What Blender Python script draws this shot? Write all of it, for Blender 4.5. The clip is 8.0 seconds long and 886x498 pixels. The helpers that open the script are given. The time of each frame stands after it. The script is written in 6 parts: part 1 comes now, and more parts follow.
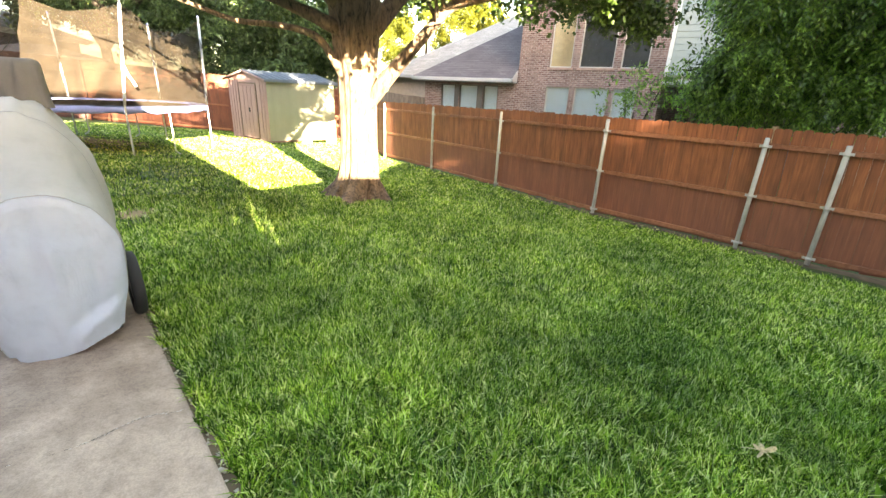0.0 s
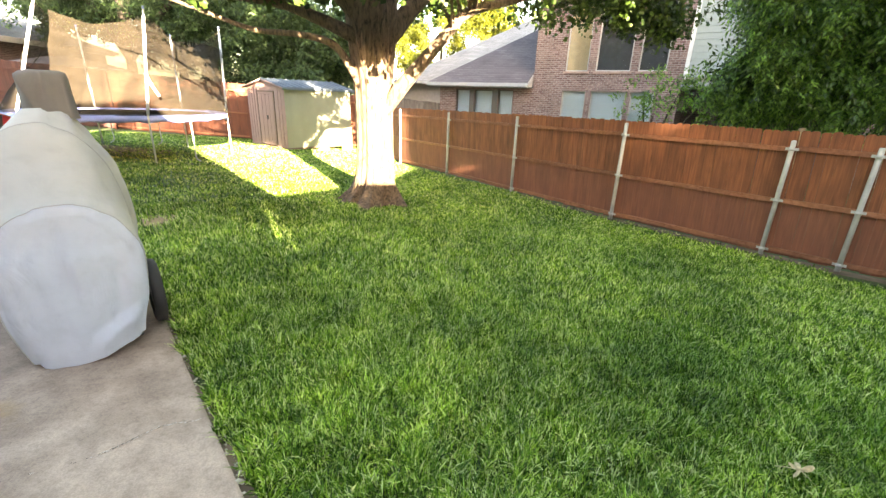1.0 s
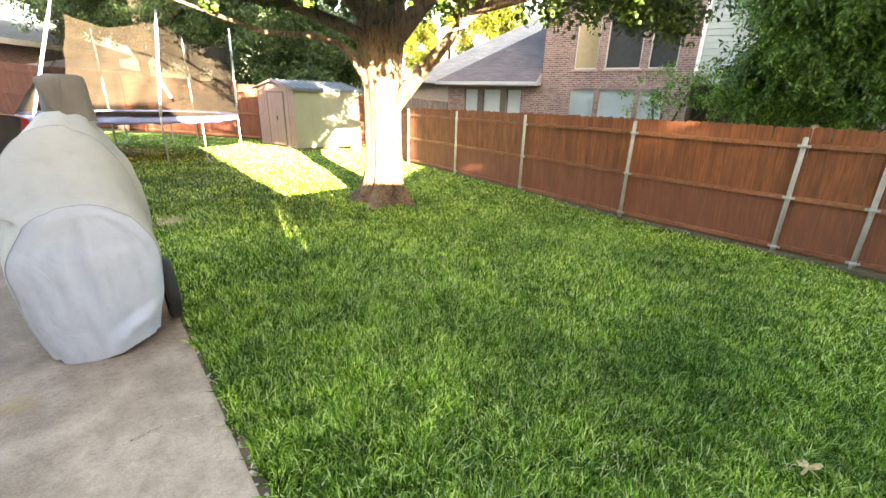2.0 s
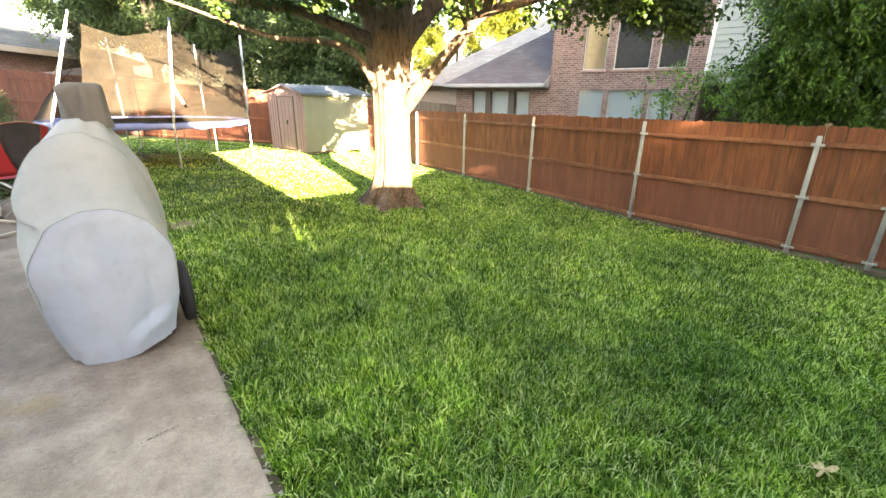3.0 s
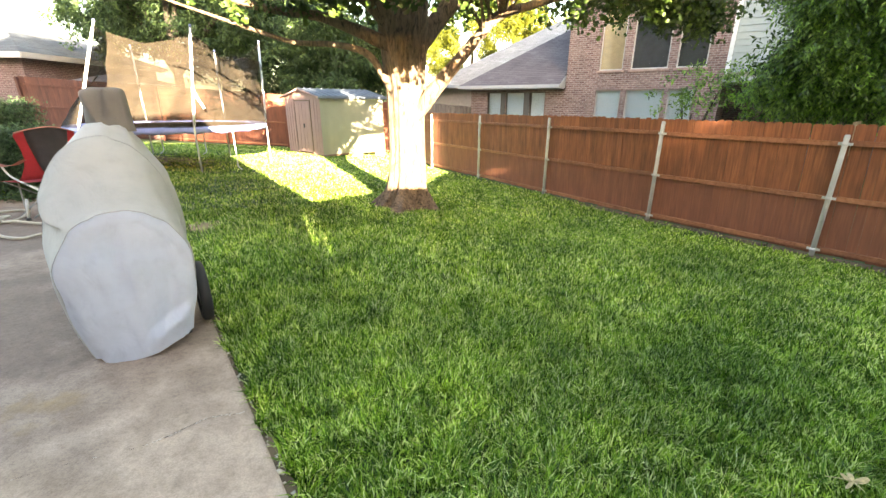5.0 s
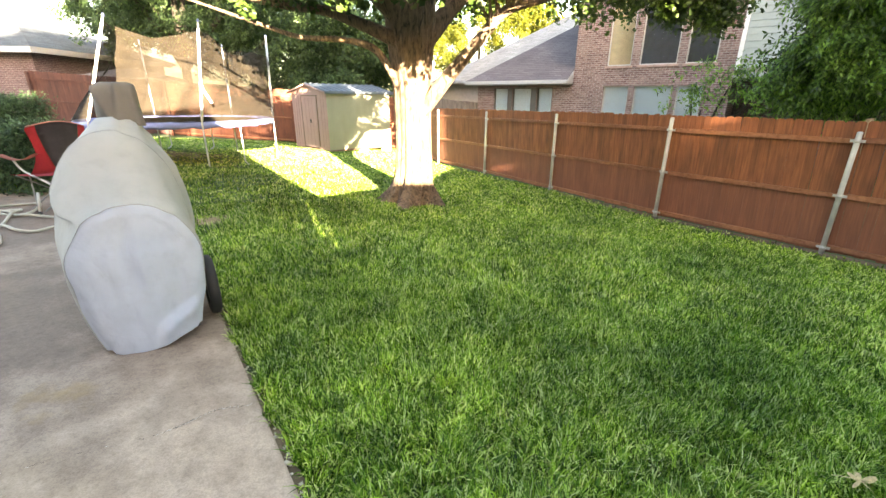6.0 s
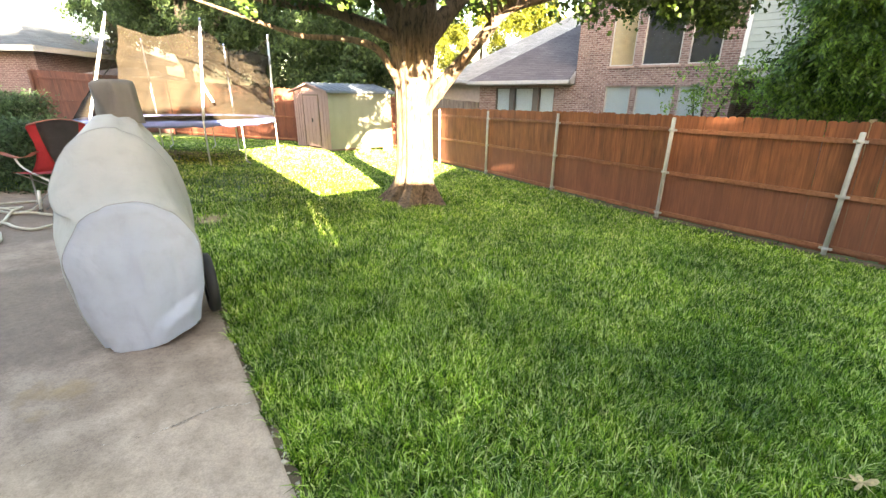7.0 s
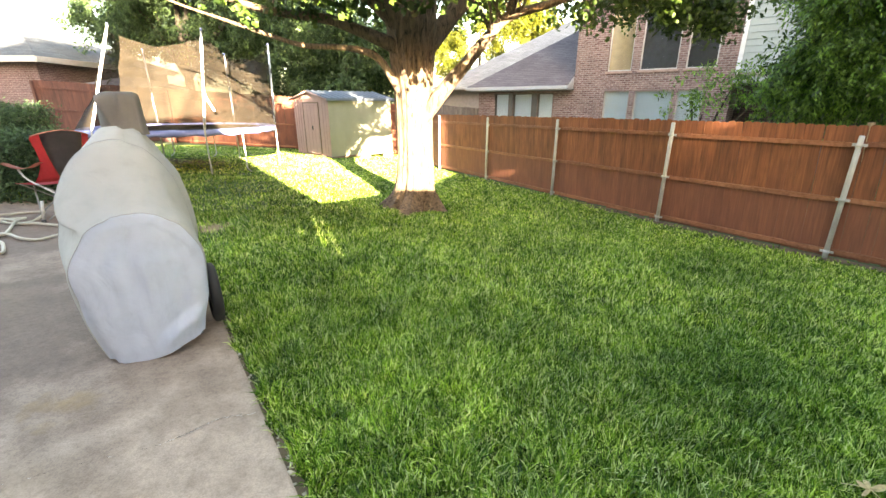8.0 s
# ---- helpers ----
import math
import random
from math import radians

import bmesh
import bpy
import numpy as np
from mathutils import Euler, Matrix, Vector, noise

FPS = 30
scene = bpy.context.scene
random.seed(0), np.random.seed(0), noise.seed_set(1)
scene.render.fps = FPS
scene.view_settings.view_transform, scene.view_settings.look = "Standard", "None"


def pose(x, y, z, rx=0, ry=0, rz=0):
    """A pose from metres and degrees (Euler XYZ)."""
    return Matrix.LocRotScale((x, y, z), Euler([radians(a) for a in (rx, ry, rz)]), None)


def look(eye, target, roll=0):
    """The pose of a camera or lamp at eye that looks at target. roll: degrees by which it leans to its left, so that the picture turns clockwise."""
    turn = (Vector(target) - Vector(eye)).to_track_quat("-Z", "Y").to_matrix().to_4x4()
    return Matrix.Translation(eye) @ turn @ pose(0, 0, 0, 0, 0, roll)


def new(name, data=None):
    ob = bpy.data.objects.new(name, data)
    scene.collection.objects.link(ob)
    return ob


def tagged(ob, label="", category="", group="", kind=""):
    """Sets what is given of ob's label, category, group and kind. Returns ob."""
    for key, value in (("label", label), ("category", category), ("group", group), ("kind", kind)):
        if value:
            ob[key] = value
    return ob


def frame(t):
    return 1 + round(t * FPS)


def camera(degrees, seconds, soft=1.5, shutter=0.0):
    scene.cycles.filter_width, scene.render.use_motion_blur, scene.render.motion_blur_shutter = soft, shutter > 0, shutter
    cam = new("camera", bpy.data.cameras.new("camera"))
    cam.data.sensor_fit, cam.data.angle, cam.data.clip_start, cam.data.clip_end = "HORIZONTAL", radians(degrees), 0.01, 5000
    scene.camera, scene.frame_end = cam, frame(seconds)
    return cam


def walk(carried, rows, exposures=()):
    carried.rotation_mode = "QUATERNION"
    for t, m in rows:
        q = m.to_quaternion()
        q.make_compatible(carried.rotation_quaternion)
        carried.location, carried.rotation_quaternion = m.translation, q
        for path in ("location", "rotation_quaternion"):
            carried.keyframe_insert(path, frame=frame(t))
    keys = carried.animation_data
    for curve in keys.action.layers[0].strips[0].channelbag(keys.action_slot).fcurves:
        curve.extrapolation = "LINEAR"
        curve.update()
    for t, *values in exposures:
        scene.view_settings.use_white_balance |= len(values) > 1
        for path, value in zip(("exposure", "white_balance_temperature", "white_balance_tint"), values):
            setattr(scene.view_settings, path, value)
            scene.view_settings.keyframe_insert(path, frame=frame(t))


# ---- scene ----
cam = camera(92.8, 8.0, soft=1.45)
PATH = [  # seconds, x, y, z, rx, ry, rz
    (0.0, 0.012, -0.009, 1.358, 69.80, -2.61, -6.82),
    (0.5, 0.004, 0.023, 1.356, 70.03, -2.24, -5.90),
    (1.0, -0.003, 0.030, 1.361, 70.38, -1.92, -4.95),
    (1.5, 0.002, 0.018, 1.364, 70.22, -1.72, -4.40),
    (3.0, -0.006, -0.015, 1.368, 70.54, -0.77, -2.88),
    (3.5, -0.005, -0.006, 1.363, 70.80, -0.50, -2.45),
    (4.0, -0.004, -0.007, 1.366, 70.93, -0.30, -2.03),
    (4.5, 0.003, -0.003, 1.361, 70.94, -0.23, -1.50),
    (6.0, -0.006, -0.011, 1.358, 70.28, -0.34, -0.12),
    (6.5, 0.005, -0.004, 1.349, 70.15, -0.49, 0.02),
    (7.0, 0.004, -0.002, 1.349, 70.27, -0.50, 0.12),
    (7.5, -0.005, 0.000, 1.355, 70.57, -0.30, 0.11),
    (8.0, -0.012, -0.006, 1.366, 71.00, -0.00, -0.00),
]
walk(cam, [(r[0], pose(*r[1:])) for r in PATH], [(0.0, 4.75, 8400, 11), (8.0, 4.72, 8400, 11)])

# ---- world, sun ----
SUN_WAY = Vector((-0.375, 0.927, -0.235)).normalized()   # the way the sunlight travels
world = bpy.data.worlds.new("world")
scene.world = world
world.use_nodes = True
wn = world.node_tree
sky = wn.nodes.new("ShaderNodeTexSky")
sky.sky_type = "NISHITA"
sky.sun_disc = False
sky.sun_elevation = math.asin(-SUN_WAY.z)
sky.sun_rotation = math.atan2(-SUN_WAY.x, -SUN_WAY.y)
sky.air_density, sky.dust_density, sky.ozone_density = 1.0, 2.0, 1.0
wn.links.new(sky.outputs[0], wn.nodes["Background"].inputs[0])
wn.nodes["Background"].inputs[1].default_value = 0.066
sun = new("sun", bpy.data.lights.new("sun", "SUN"))
sun.data.energy = 4.4
sun.data.angle = radians(0.45)
sun.data.color = (1.0, 0.9, 0.76)
sun.matrix_world = look(tuple(-SUN_WAY * 30), (0, 0, 0))


# ---- node helpers and materials ----
def mat(name):
    m = bpy.data.materials.new(name)
    m.use_nodes = True
    nt = m.node_tree
    b = nt.nodes["Principled BSDF"]
    return m, nt, b


def tex(nt, kind, **sockets):
    n = nt.nodes.new(kind)
    for k, v in sockets.items():
        n.inputs[k.replace("_", " ")].default_value = v
    return n


def ramp(nt, src, stops):
    r = nt.nodes.new("ShaderNodeValToRGB")
    e = r.color_ramp.elements
    while len(e) < len(stops):
        e.new(0.5)
    for k, (p, c) in zip(e, stops):
        k.position, k.color = p, (*c, 1)
    nt.links.new(src, r.inputs[0])
    return r.outputs[0]


def mixc(nt, a, b, fac, how="MIX"):
    m = nt.nodes.new("ShaderNodeMix")
    m.data_type, m.blend_type = "RGBA", how
    for sock, v in ((m.inputs[0], fac), (m.inputs[6], a), (m.inputs[7], b)):
        if hasattr(v, "links"):
            nt.links.new(v, sock)
        else:
            sock.default_value = v if isinstance(v, float) else (*v, 1)
    return m.outputs[2]


def coords(nt, kind="Object"):
    return nt.nodes.new("ShaderNodeTexCoord").outputs[kind]


def bump(nt, b, height, strength=0.3, distance=0.01):
    n = tex(nt, "ShaderNodeBump", Strength=strength, Distance=distance)
    nt.links.new(height, n.inputs["Height"])
    nt.links.new(n.outputs[0], b.inputs["Normal"])


def plain(name, col, rough=0.6, metal=0.0, vary=0.15, scale=6.0, fine=60.0, bumpy=0.15):
    """A painted or bare surface with large blotches and fine grain."""
    m, nt, b = mat(name)
    co = coords(nt)
    n1 = tex(nt, "ShaderNodeTexNoise", Scale=scale, Detail=5.0)
    n2 = tex(nt, "ShaderNodeTexNoise", Scale=fine, Detail=3.0)
    for n in (n1, n2):
        nt.links.new(co, n.inputs["Vector"])
    lo = [c * (1 - vary) for c in col]
    hi = [min(1, c * (1 + vary)) for c in col]
    c = ramp(nt, n1.outputs[0], [(0.3, lo), (0.7, hi)])
    c = mixc(nt, c, ramp(nt, n2.outputs[0], [(0.3, (0.8,) * 3), (0.7, (1.0,) * 3)]), 0.5, "MULTIPLY")
    nt.links.new(c, b.inputs["Base Color"])
    b.inputs["Roughness"].default_value, b.inputs["Metallic"].default_value = rough, metal
    bump(nt, b, n2.outputs[0], bumpy, 0.004)
    return m


def leafy(name, dark, light, rough=0.5, glow=0.45, scale=0.6, tuft=0.0, stops=(), swing=1.0, growth_and_shade=()):
    """Leaves or blades: each one its own tint, larger patches, light shining through."""
    m, nt, b = mat(name)
    g = nt.nodes.new("ShaderNodeNewGeometry")
    n1 = tex(nt, "ShaderNodeTexNoise", Scale=scale, Detail=4.0)
    nt.links.new(coords(nt), n1.inputs["Vector"])
    c = ramp(nt, g.outputs["Random Per Island"], stops or [(0.0, dark), (0.75, light), (1.0, [min(1, a * 1.35) for a in light])])
    c = mixc(nt, c, ramp(nt, n1.outputs[0], [(0.35, (0.6, 0.66, 0.62)), (0.65, (1.15, 1.1, 1.0))]), swing, "MULTIPLY")
    if tuft:
        n2 = tex(nt, "ShaderNodeTexNoise", Scale=tuft, Detail=3.0)
        nt.links.new(coords(nt), n2.inputs["Vector"])
        c = mixc(nt, c, ramp(nt, n2.outputs[0], [(0.36, (0.72, 0.77, 0.8)), (0.5, (1.0, 1.0, 1.0)), (0.66, (1.24, 1.19, 1.04))]), 1.0, "MULTIPLY")
    for place, size, tint in growth_and_shade:
        # ragged patches round ground spots: fresher or worn growth, and shade painted as colour
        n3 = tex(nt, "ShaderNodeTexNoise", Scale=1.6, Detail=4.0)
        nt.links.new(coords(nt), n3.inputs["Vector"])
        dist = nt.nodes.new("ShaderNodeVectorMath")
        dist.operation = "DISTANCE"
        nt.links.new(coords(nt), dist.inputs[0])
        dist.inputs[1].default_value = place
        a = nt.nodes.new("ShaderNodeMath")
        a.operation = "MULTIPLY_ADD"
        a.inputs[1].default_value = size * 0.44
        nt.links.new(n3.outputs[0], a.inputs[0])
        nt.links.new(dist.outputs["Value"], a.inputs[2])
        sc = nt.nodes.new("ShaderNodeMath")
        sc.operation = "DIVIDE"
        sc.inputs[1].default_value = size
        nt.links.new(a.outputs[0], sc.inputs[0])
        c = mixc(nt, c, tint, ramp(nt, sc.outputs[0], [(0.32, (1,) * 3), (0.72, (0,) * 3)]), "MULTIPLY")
    nt.links.new(c, b.inputs["Base Color"])
    b.inputs["Roughness"].default_value = rough
    b.inputs["Specular IOR Level"].default_value = 0.35
    t = nt.nodes.new("ShaderNodeBsdfTranslucent")
    nt.links.new(mixc(nt, c, (1.0, 1.0, 0.35), 0.18, "MULTIPLY"), t.inputs[0])
    mx = nt.nodes.new("ShaderNodeMixShader")
    mx.inputs[0].default_value = glow
    nt.links.new(b.outputs[0], mx.inputs[1])
    nt.links.new(t.outputs[0], mx.inputs[2])
    nt.links.new(mx.outputs[0], nt.nodes["Material Output"].inputs[0])
    return m


def wall_uv(nt):
    """(x + y, z) of the object, for courses on upright axis-aligned walls."""
    s = nt.nodes.new("ShaderNodeSeparateXYZ")
    nt.links.new(coords(nt), s.inputs[0])
    a = nt.nodes.new("ShaderNodeMath")
    nt.links.new(s.outputs[0], a.inputs[0])
    nt.links.new(s.outputs[1], a.inputs[1])
    c = nt.nodes.new("ShaderNodeCombineXYZ")
    nt.links.new(a.outputs[0], c.inputs[0])
    nt.links.new(s.outputs[2], c.inputs[1])
    return c.outputs[0]


def brick_mat(name, c1, c2, mortar, width=0.22, row=0.075, gap=0.012):
    m, nt, b = mat(name)
    uv = wall_uv(nt)
    t = nt.nodes.new("ShaderNodeTexBrick")
    for k, v in (("Scale", 1.0), ("Brick Width", width), ("Row Height", row), ("Mortar Size", gap), ("Mortar Smooth", 0.2), ("Bias", -0.1)):
        t.inputs[k].default_value = v
    t.inputs["Color1"].default_value, t.inputs["Color2"].default_value, t.inputs["Mortar"].default_value = (*c1, 1), (*c2, 1), (*mortar, 1)
    nt.links.new(uv, t.inputs["Vector"])
    n = tex(nt, "ShaderNodeTexNoise", Scale=1.3, Detail=6.0)
    n2 = tex(nt, "ShaderNodeTexNoise", Scale=14.0, Detail=3.0)
    for k in (n, n2):
        nt.links.new(uv, k.inputs["Vector"])
    c = mixc(nt, t.outputs[0], ramp(nt, n.outputs[0], [(0.3, (0.75, 0.72, 0.7)), (0.7, (1.15, 1.1, 1.1))]), 0.8, "MULTIPLY")
    c = mixc(nt, c, ramp(nt, n2.outputs[0], [(0.35, (0.62, 0.6, 0.6)), (0.65, (1.3, 1.25, 1.2))]), 0.7, "MULTIPLY")
    nt.links.new(c, b.inputs["Base Color"])
    b.inputs["Roughness"].default_value = 0.9
    bump(nt, b, t.outputs["Fac"], -0.4, 0.01)
    return m


def shingle_mat(name, c1, c2):
    m, nt, b = mat(name)
    s = nt.nodes.new("ShaderNodeSeparateXYZ")
    nt.links.new(coords(nt), s.inputs[0])
    a = nt.nodes.new("ShaderNodeMath")
    nt.links.new(s.outputs[0], a.inputs[0])
    nt.links.new(s.outputs[1], a.inputs[1])
    cmb = nt.nodes.new("ShaderNodeCombineXYZ")
    nt.links.new(a.outputs[0], cmb.inputs[0])
    nt.links.new(s.outputs[2], cmb.inputs[1])
    t = nt.nodes.new("ShaderNodeTexBrick")
    for k, v in (("Scale", 1.0), ("Brick Width", 0.34), ("Row Height", 0.082), ("Mortar Size", 0.008), ("Mortar Smooth", 0.8)):
        t.inputs[k].default_value = v
    t.inputs["Color1"].default_value, t.inputs["Color2"].default_value = (*c1, 1), (*c2, 1)
    t.inputs["Mortar"].default_value = (*[x * 0.45 for x in c1], 1)
    nt.links.new(cmb.outputs[0], t.inputs["Vector"])
    n = tex(nt, "ShaderNodeTexNoise", Scale=0.9, Detail=6.0)
    nt.links.new(coords(nt), n.inputs["Vector"])
    c = mixc(nt, t.outputs[0], ramp(nt, n.outputs[0], [(0.3, (0.8,) * 3), (0.7, (1.15,) * 3)]), 1.0, "MULTIPLY")
    nt.links.new(c, b.inputs["Base Color"])
    b.inputs["Roughness"].default_value = 0.95
    bump(nt, b, t.outputs["Fac"], -0.3, 0.01)
    return m


def wood_mat(name, dark, light, grain=(26.0, 26.0, 1.6), rough=0.75, faded=None):
    """Stained boards: a tint for each board, grain along its height, knots and worn streaks."""
    m, nt, b = mat(name)
    oi = nt.nodes.new("ShaderNodeObjectInfo")
    mp = tex(nt, "ShaderNodeMapping", Scale=grain)
    add = nt.nodes.new("ShaderNodeVectorMath")
    sc = nt.nodes.new("ShaderNodeVectorMath")
    sc.operation = "SCALE"
    sc.inputs[0].default_value = (31.0, 17.0, 23.0)
    nt.links.new(oi.outputs["Random"], sc.inputs["Scale"])
    nt.links.new(coords(nt), add.inputs[0])
    nt.links.new(sc.outputs[0], add.inputs[1])
    nt.links.new(add.outputs[0], mp.inputs[0])
    n1 = tex(nt, "ShaderNodeTexNoise", Scale=1.0, Detail=6.0, Distortion=0.6)
    n2 = tex(nt, "ShaderNodeTexNoise", Scale=2.2, Detail=5.0)
    nt.links.new(mp.outputs[0], n1.inputs["Vector"])
    nt.links.new(add.outputs[0], n2.inputs["Vector"])
    c = ramp(nt, n1.outputs[0], [(0.25, dark), (0.7, light)])
    c = mixc(nt, c, ramp(nt, oi.outputs["Random"], [(0.0, (0.84, 0.82, 0.82)), (0.5, (1.0, 0.98, 0.96)), (1.0, (1.13, 1.12, 1.1))]), 1.0, "MULTIPLY")
    c = mixc(nt, c, ramp(nt, n2.outputs[0], [(0.35, (0.7, 0.66, 0.68)), (0.65, (1.15, 1.15, 1.1))]), 0.7, "MULTIPLY")
    if faded:
        # the stain has weathered to a duller tone on the lower boards
        s = nt.nodes.new("ShaderNodeSeparateXYZ")
        nt.links.new(coords(nt), s.inputs[0])
        n3 = tex(nt, "ShaderNodeTexNoise", Scale=9.0, Detail=3.0)
        nt.links.new(add.outputs[0], n3.inputs["Vector"])
        a = nt.nodes.new("ShaderNodeMath")
        a.operation = "MULTIPLY_ADD"
        a.inputs[1].default_value = 0.16
        nt.links.new(n3.outputs[0], a.inputs[0])
        nt.links.new(s.outputs[2], a.inputs[2])
        c = mixc(nt, c, faded, ramp(nt, a.outputs[0], [(0.76, (0.45,) * 3), (0.86, (0.0,) * 3)]))
    nt.links.new(c, b.inputs["Base Color"])
    b.inputs["Roughness"].default_value = rough
    bump(nt, b, n1.outputs[0], 0.25, 0.004)
    return m


M_EARTH = plain("dark_earth", (0.14, 0.098, 0.062), 0.95, vary=0.4, scale=6.0, fine=40.0, bumpy=0.6)
M_SOIL = plain("soil", (0.25, 0.185, 0.092), 0.95, vary=0.35, scale=2.0, fine=30.0, bumpy=0.6)
M_PICKET = wood_mat("stained_cedar", (0.135, 0.044, 0.019), (0.3, 0.105, 0.045), (46.0, 46.0, 2.4), faded=(0.235, 0.086, 0.06))
M_PICKET2 = wood_mat("orange_cedar", (0.115, 0.034, 0.018), (0.18, 0.055, 0.028))
# darker copy of the cedar: the left bays' shade put into the colour
M_SHADED_PICKET = wood_mat("shaded_cedar", (0.06, 0.022, 0.018), (0.1, 0.036, 0.029))
M_RAIL = wood_mat("rail_wood", (0.2, 0.074, 0.035), (0.34, 0.14, 0.075), grain=(1.8, 24.0, 24.0))
M_GREYWOOD = wood_mat("grey_wood", (0.075, 0.065, 0.064), (0.17, 0.155, 0.155))
M_STEEL = plain("galvanised_steel", (0.54, 0.54, 0.53), 0.5, 0.12, 0.12, 9.0, 90.0)
M_BRICK = brick_mat("neighbour_brick", (0.15, 0.083, 0.08), (0.27, 0.185, 0.178), (0.315, 0.27, 0.255))
M_BRICK2 = brick_mat("red_brick", (0.09, 0.052, 0.062), (0.14, 0.09, 0.108), (0.18, 0.155, 0.17))
M_SHINGLE = shingle_mat("grey_shingles", (0.1, 0.084, 0.097), (0.13, 0.112, 0.124))
M_BLUESHINGLE = shingle_mat("blue_grey_shingles", (0.06, 0.072, 0.088), (0.09, 0.102, 0.12))
# pale copy of the shingles: the rear roof's sunlight put into the colour
M_SUNLIT_SHINGLE = shingle_mat("sunlit_shingles", (0.29, 0.27, 0.265), (0.36, 0.335, 0.33))
M_TRIM = plain("white_trim", (0.72, 0.72, 0.72), 0.5, vary=0.06)
M_FASCIA = plain("grey_fascia", (0.38, 0.38, 0.4), 0.55, vary=0.06)
M_REAR = plain("pinkish_paint", (0.33, 0.285, 0.27), 0.8, vary=0.1)
M_STUCCO = plain("cream_stucco", (0.6, 0.57, 0.51), 0.85, vary=0.08)
M_SIDING = plain("pale_siding", (0.34, 0.38, 0.37), 0.55, vary=0.05)
M_BLIND = plain("pale_blind", (0.5, 0.58, 0.62), 0.7, vary=0.04)
# flat sheet behind panes: the unlit room's shade is put into its colour
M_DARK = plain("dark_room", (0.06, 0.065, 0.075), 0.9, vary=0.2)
M_BRONZE = plain("dark_frame", (0.09, 0.075, 0.065), 0.5, vary=0.1)
M_TAN = plain("tan_wall", (0.36, 0.32, 0.28), 0.85, vary=0.08)


# ---- mesh helpers ----
def ground_z(x, y):
    """The yard falls gently towards the side fence and the back."""
    return -0.0598 * max(-16.0, min(9.0, x)) - 0.0448 * max(-8.0, min(22.0, y))


def mesh_object(name, bm, material, parent=None, label=""):
    me = bpy.data.meshes.new(name)
    bm.to_mesh(me)
    bm.free()
    for m in (material if isinstance(material, (list, tuple)) else [material]):
        me.materials.append(m)
    ob = new(name, me)
    if parent:
        ob.parent = parent
    if label:
        ob["label"] = label
    return ob


def part(name, bm, material, parent, label=""):
    return mesh_object(name, bm, material, parent, label)


def smooth(ob):
    for p in ob.data.polygons:
        p.use_smooth = True
    return ob


def box(bm, lo, hi, m=None, bevel=0.0):
    r = bmesh.ops.create_cube(bm, size=1)
    t = Matrix.Translation([(a + b) / 2 for a, b in zip(lo, hi)]) @ Matrix.Diagonal([b - a for a, b in zip(lo, hi)] + [1])
    bmesh.ops.transform(bm, matrix=(m @ t if m else t), verts=r["verts"])
    if bevel:
        es = list({e for v in r["verts"] for e in v.link_edges})
        bmesh.ops.bevel(bm, geom=es, offset=bevel, segments=1, affect="EDGES")
    return bm


def boxed(lo, hi, m=None, bevel=0.0):
    return box(bmesh.new(), lo, hi, m, bevel)


def tube(bm, pts, radii, n=8, caps=True):
    """A round bar through pts; radii: one number or one for each point."""
    pts = [Vector(p) for p in pts]
    if not hasattr(radii, "__len__"):
        radii = [radii] * len(pts)
    radii = [float(r) for r in radii]
    rings, side = [], None
    for i, p in enumerate(pts):
        d = (pts[min(i + 1, len(pts) - 1)] - pts[max(i - 1, 0)]).normalized()
        if side is None:
            side = d.orthogonal().normalized()
        side = (side - d * side.dot(d)).normalized()
        up = d.cross(side)
        rings.append([bm.verts.new(p + radii[i] * (math.cos(a) * side + math.sin(a) * up)) for a in (2 * math.pi * k / n for k in range(n))])
    for a, b in zip(rings, rings[1:]):
        for k in range(n):
            bm.faces.new((a[k], a[(k + 1) % n], b[(k + 1) % n], b[k])).smooth = True
    if caps:
        bm.faces.new(rings[0][::-1])
        bm.faces.new(rings[-1])
    return bm


def bezier(pts, steps=6):
    """A smooth run through pts (Catmull-Rom)."""
    p = [Vector(a) for a in pts]
    p = [2 * p[0] - p[1]] + p + [2 * p[-1] - p[-2]]
    out = []
    for i in range(1, len(p) - 2):
        for k in range(steps):
            t = k / steps
            out.append(0.5 * (2 * p[i] + (p[i + 1] - p[i - 1]) * t + (2 * p[i - 1] - 5 * p[i] + 4 * p[i + 1] - p[i + 2]) * t * t + (3 * p[i] - p[i - 1] - 3 * p[i + 1] + p[i + 2]) * t ** 3))
    return out + [p[-2]]


def polys_object(name, co, faces, material, parent=None):
    """A mesh from numpy arrays: co (n, 3); faces: index arrays (m, k), of one or several sizes k."""
    me = bpy.data.meshes.new(name)
    me.vertices.add(len(co))
    me.vertices.foreach_set("co", np.ascontiguousarray(co, dtype=np.float32).ravel())
    loops = np.concatenate([f.ravel() for f in faces]).astype(np.int32)
    sizes = np.concatenate([np.full(len(f), f.shape[1]) for f in faces])
    me.loops.add(len(loops))
    me.loops.foreach_set("vertex_index", loops)
    me.polygons.add(len(sizes))
    me.polygons.foreach_set("loop_start", np.concatenate([[0], np.cumsum(sizes)[:-1]]).astype(np.int32))
    me.update(calc_edges=True)
    me.materials.append(material)
    ob = new(name, me)
    if parent:
        ob.parent = parent
    return ob


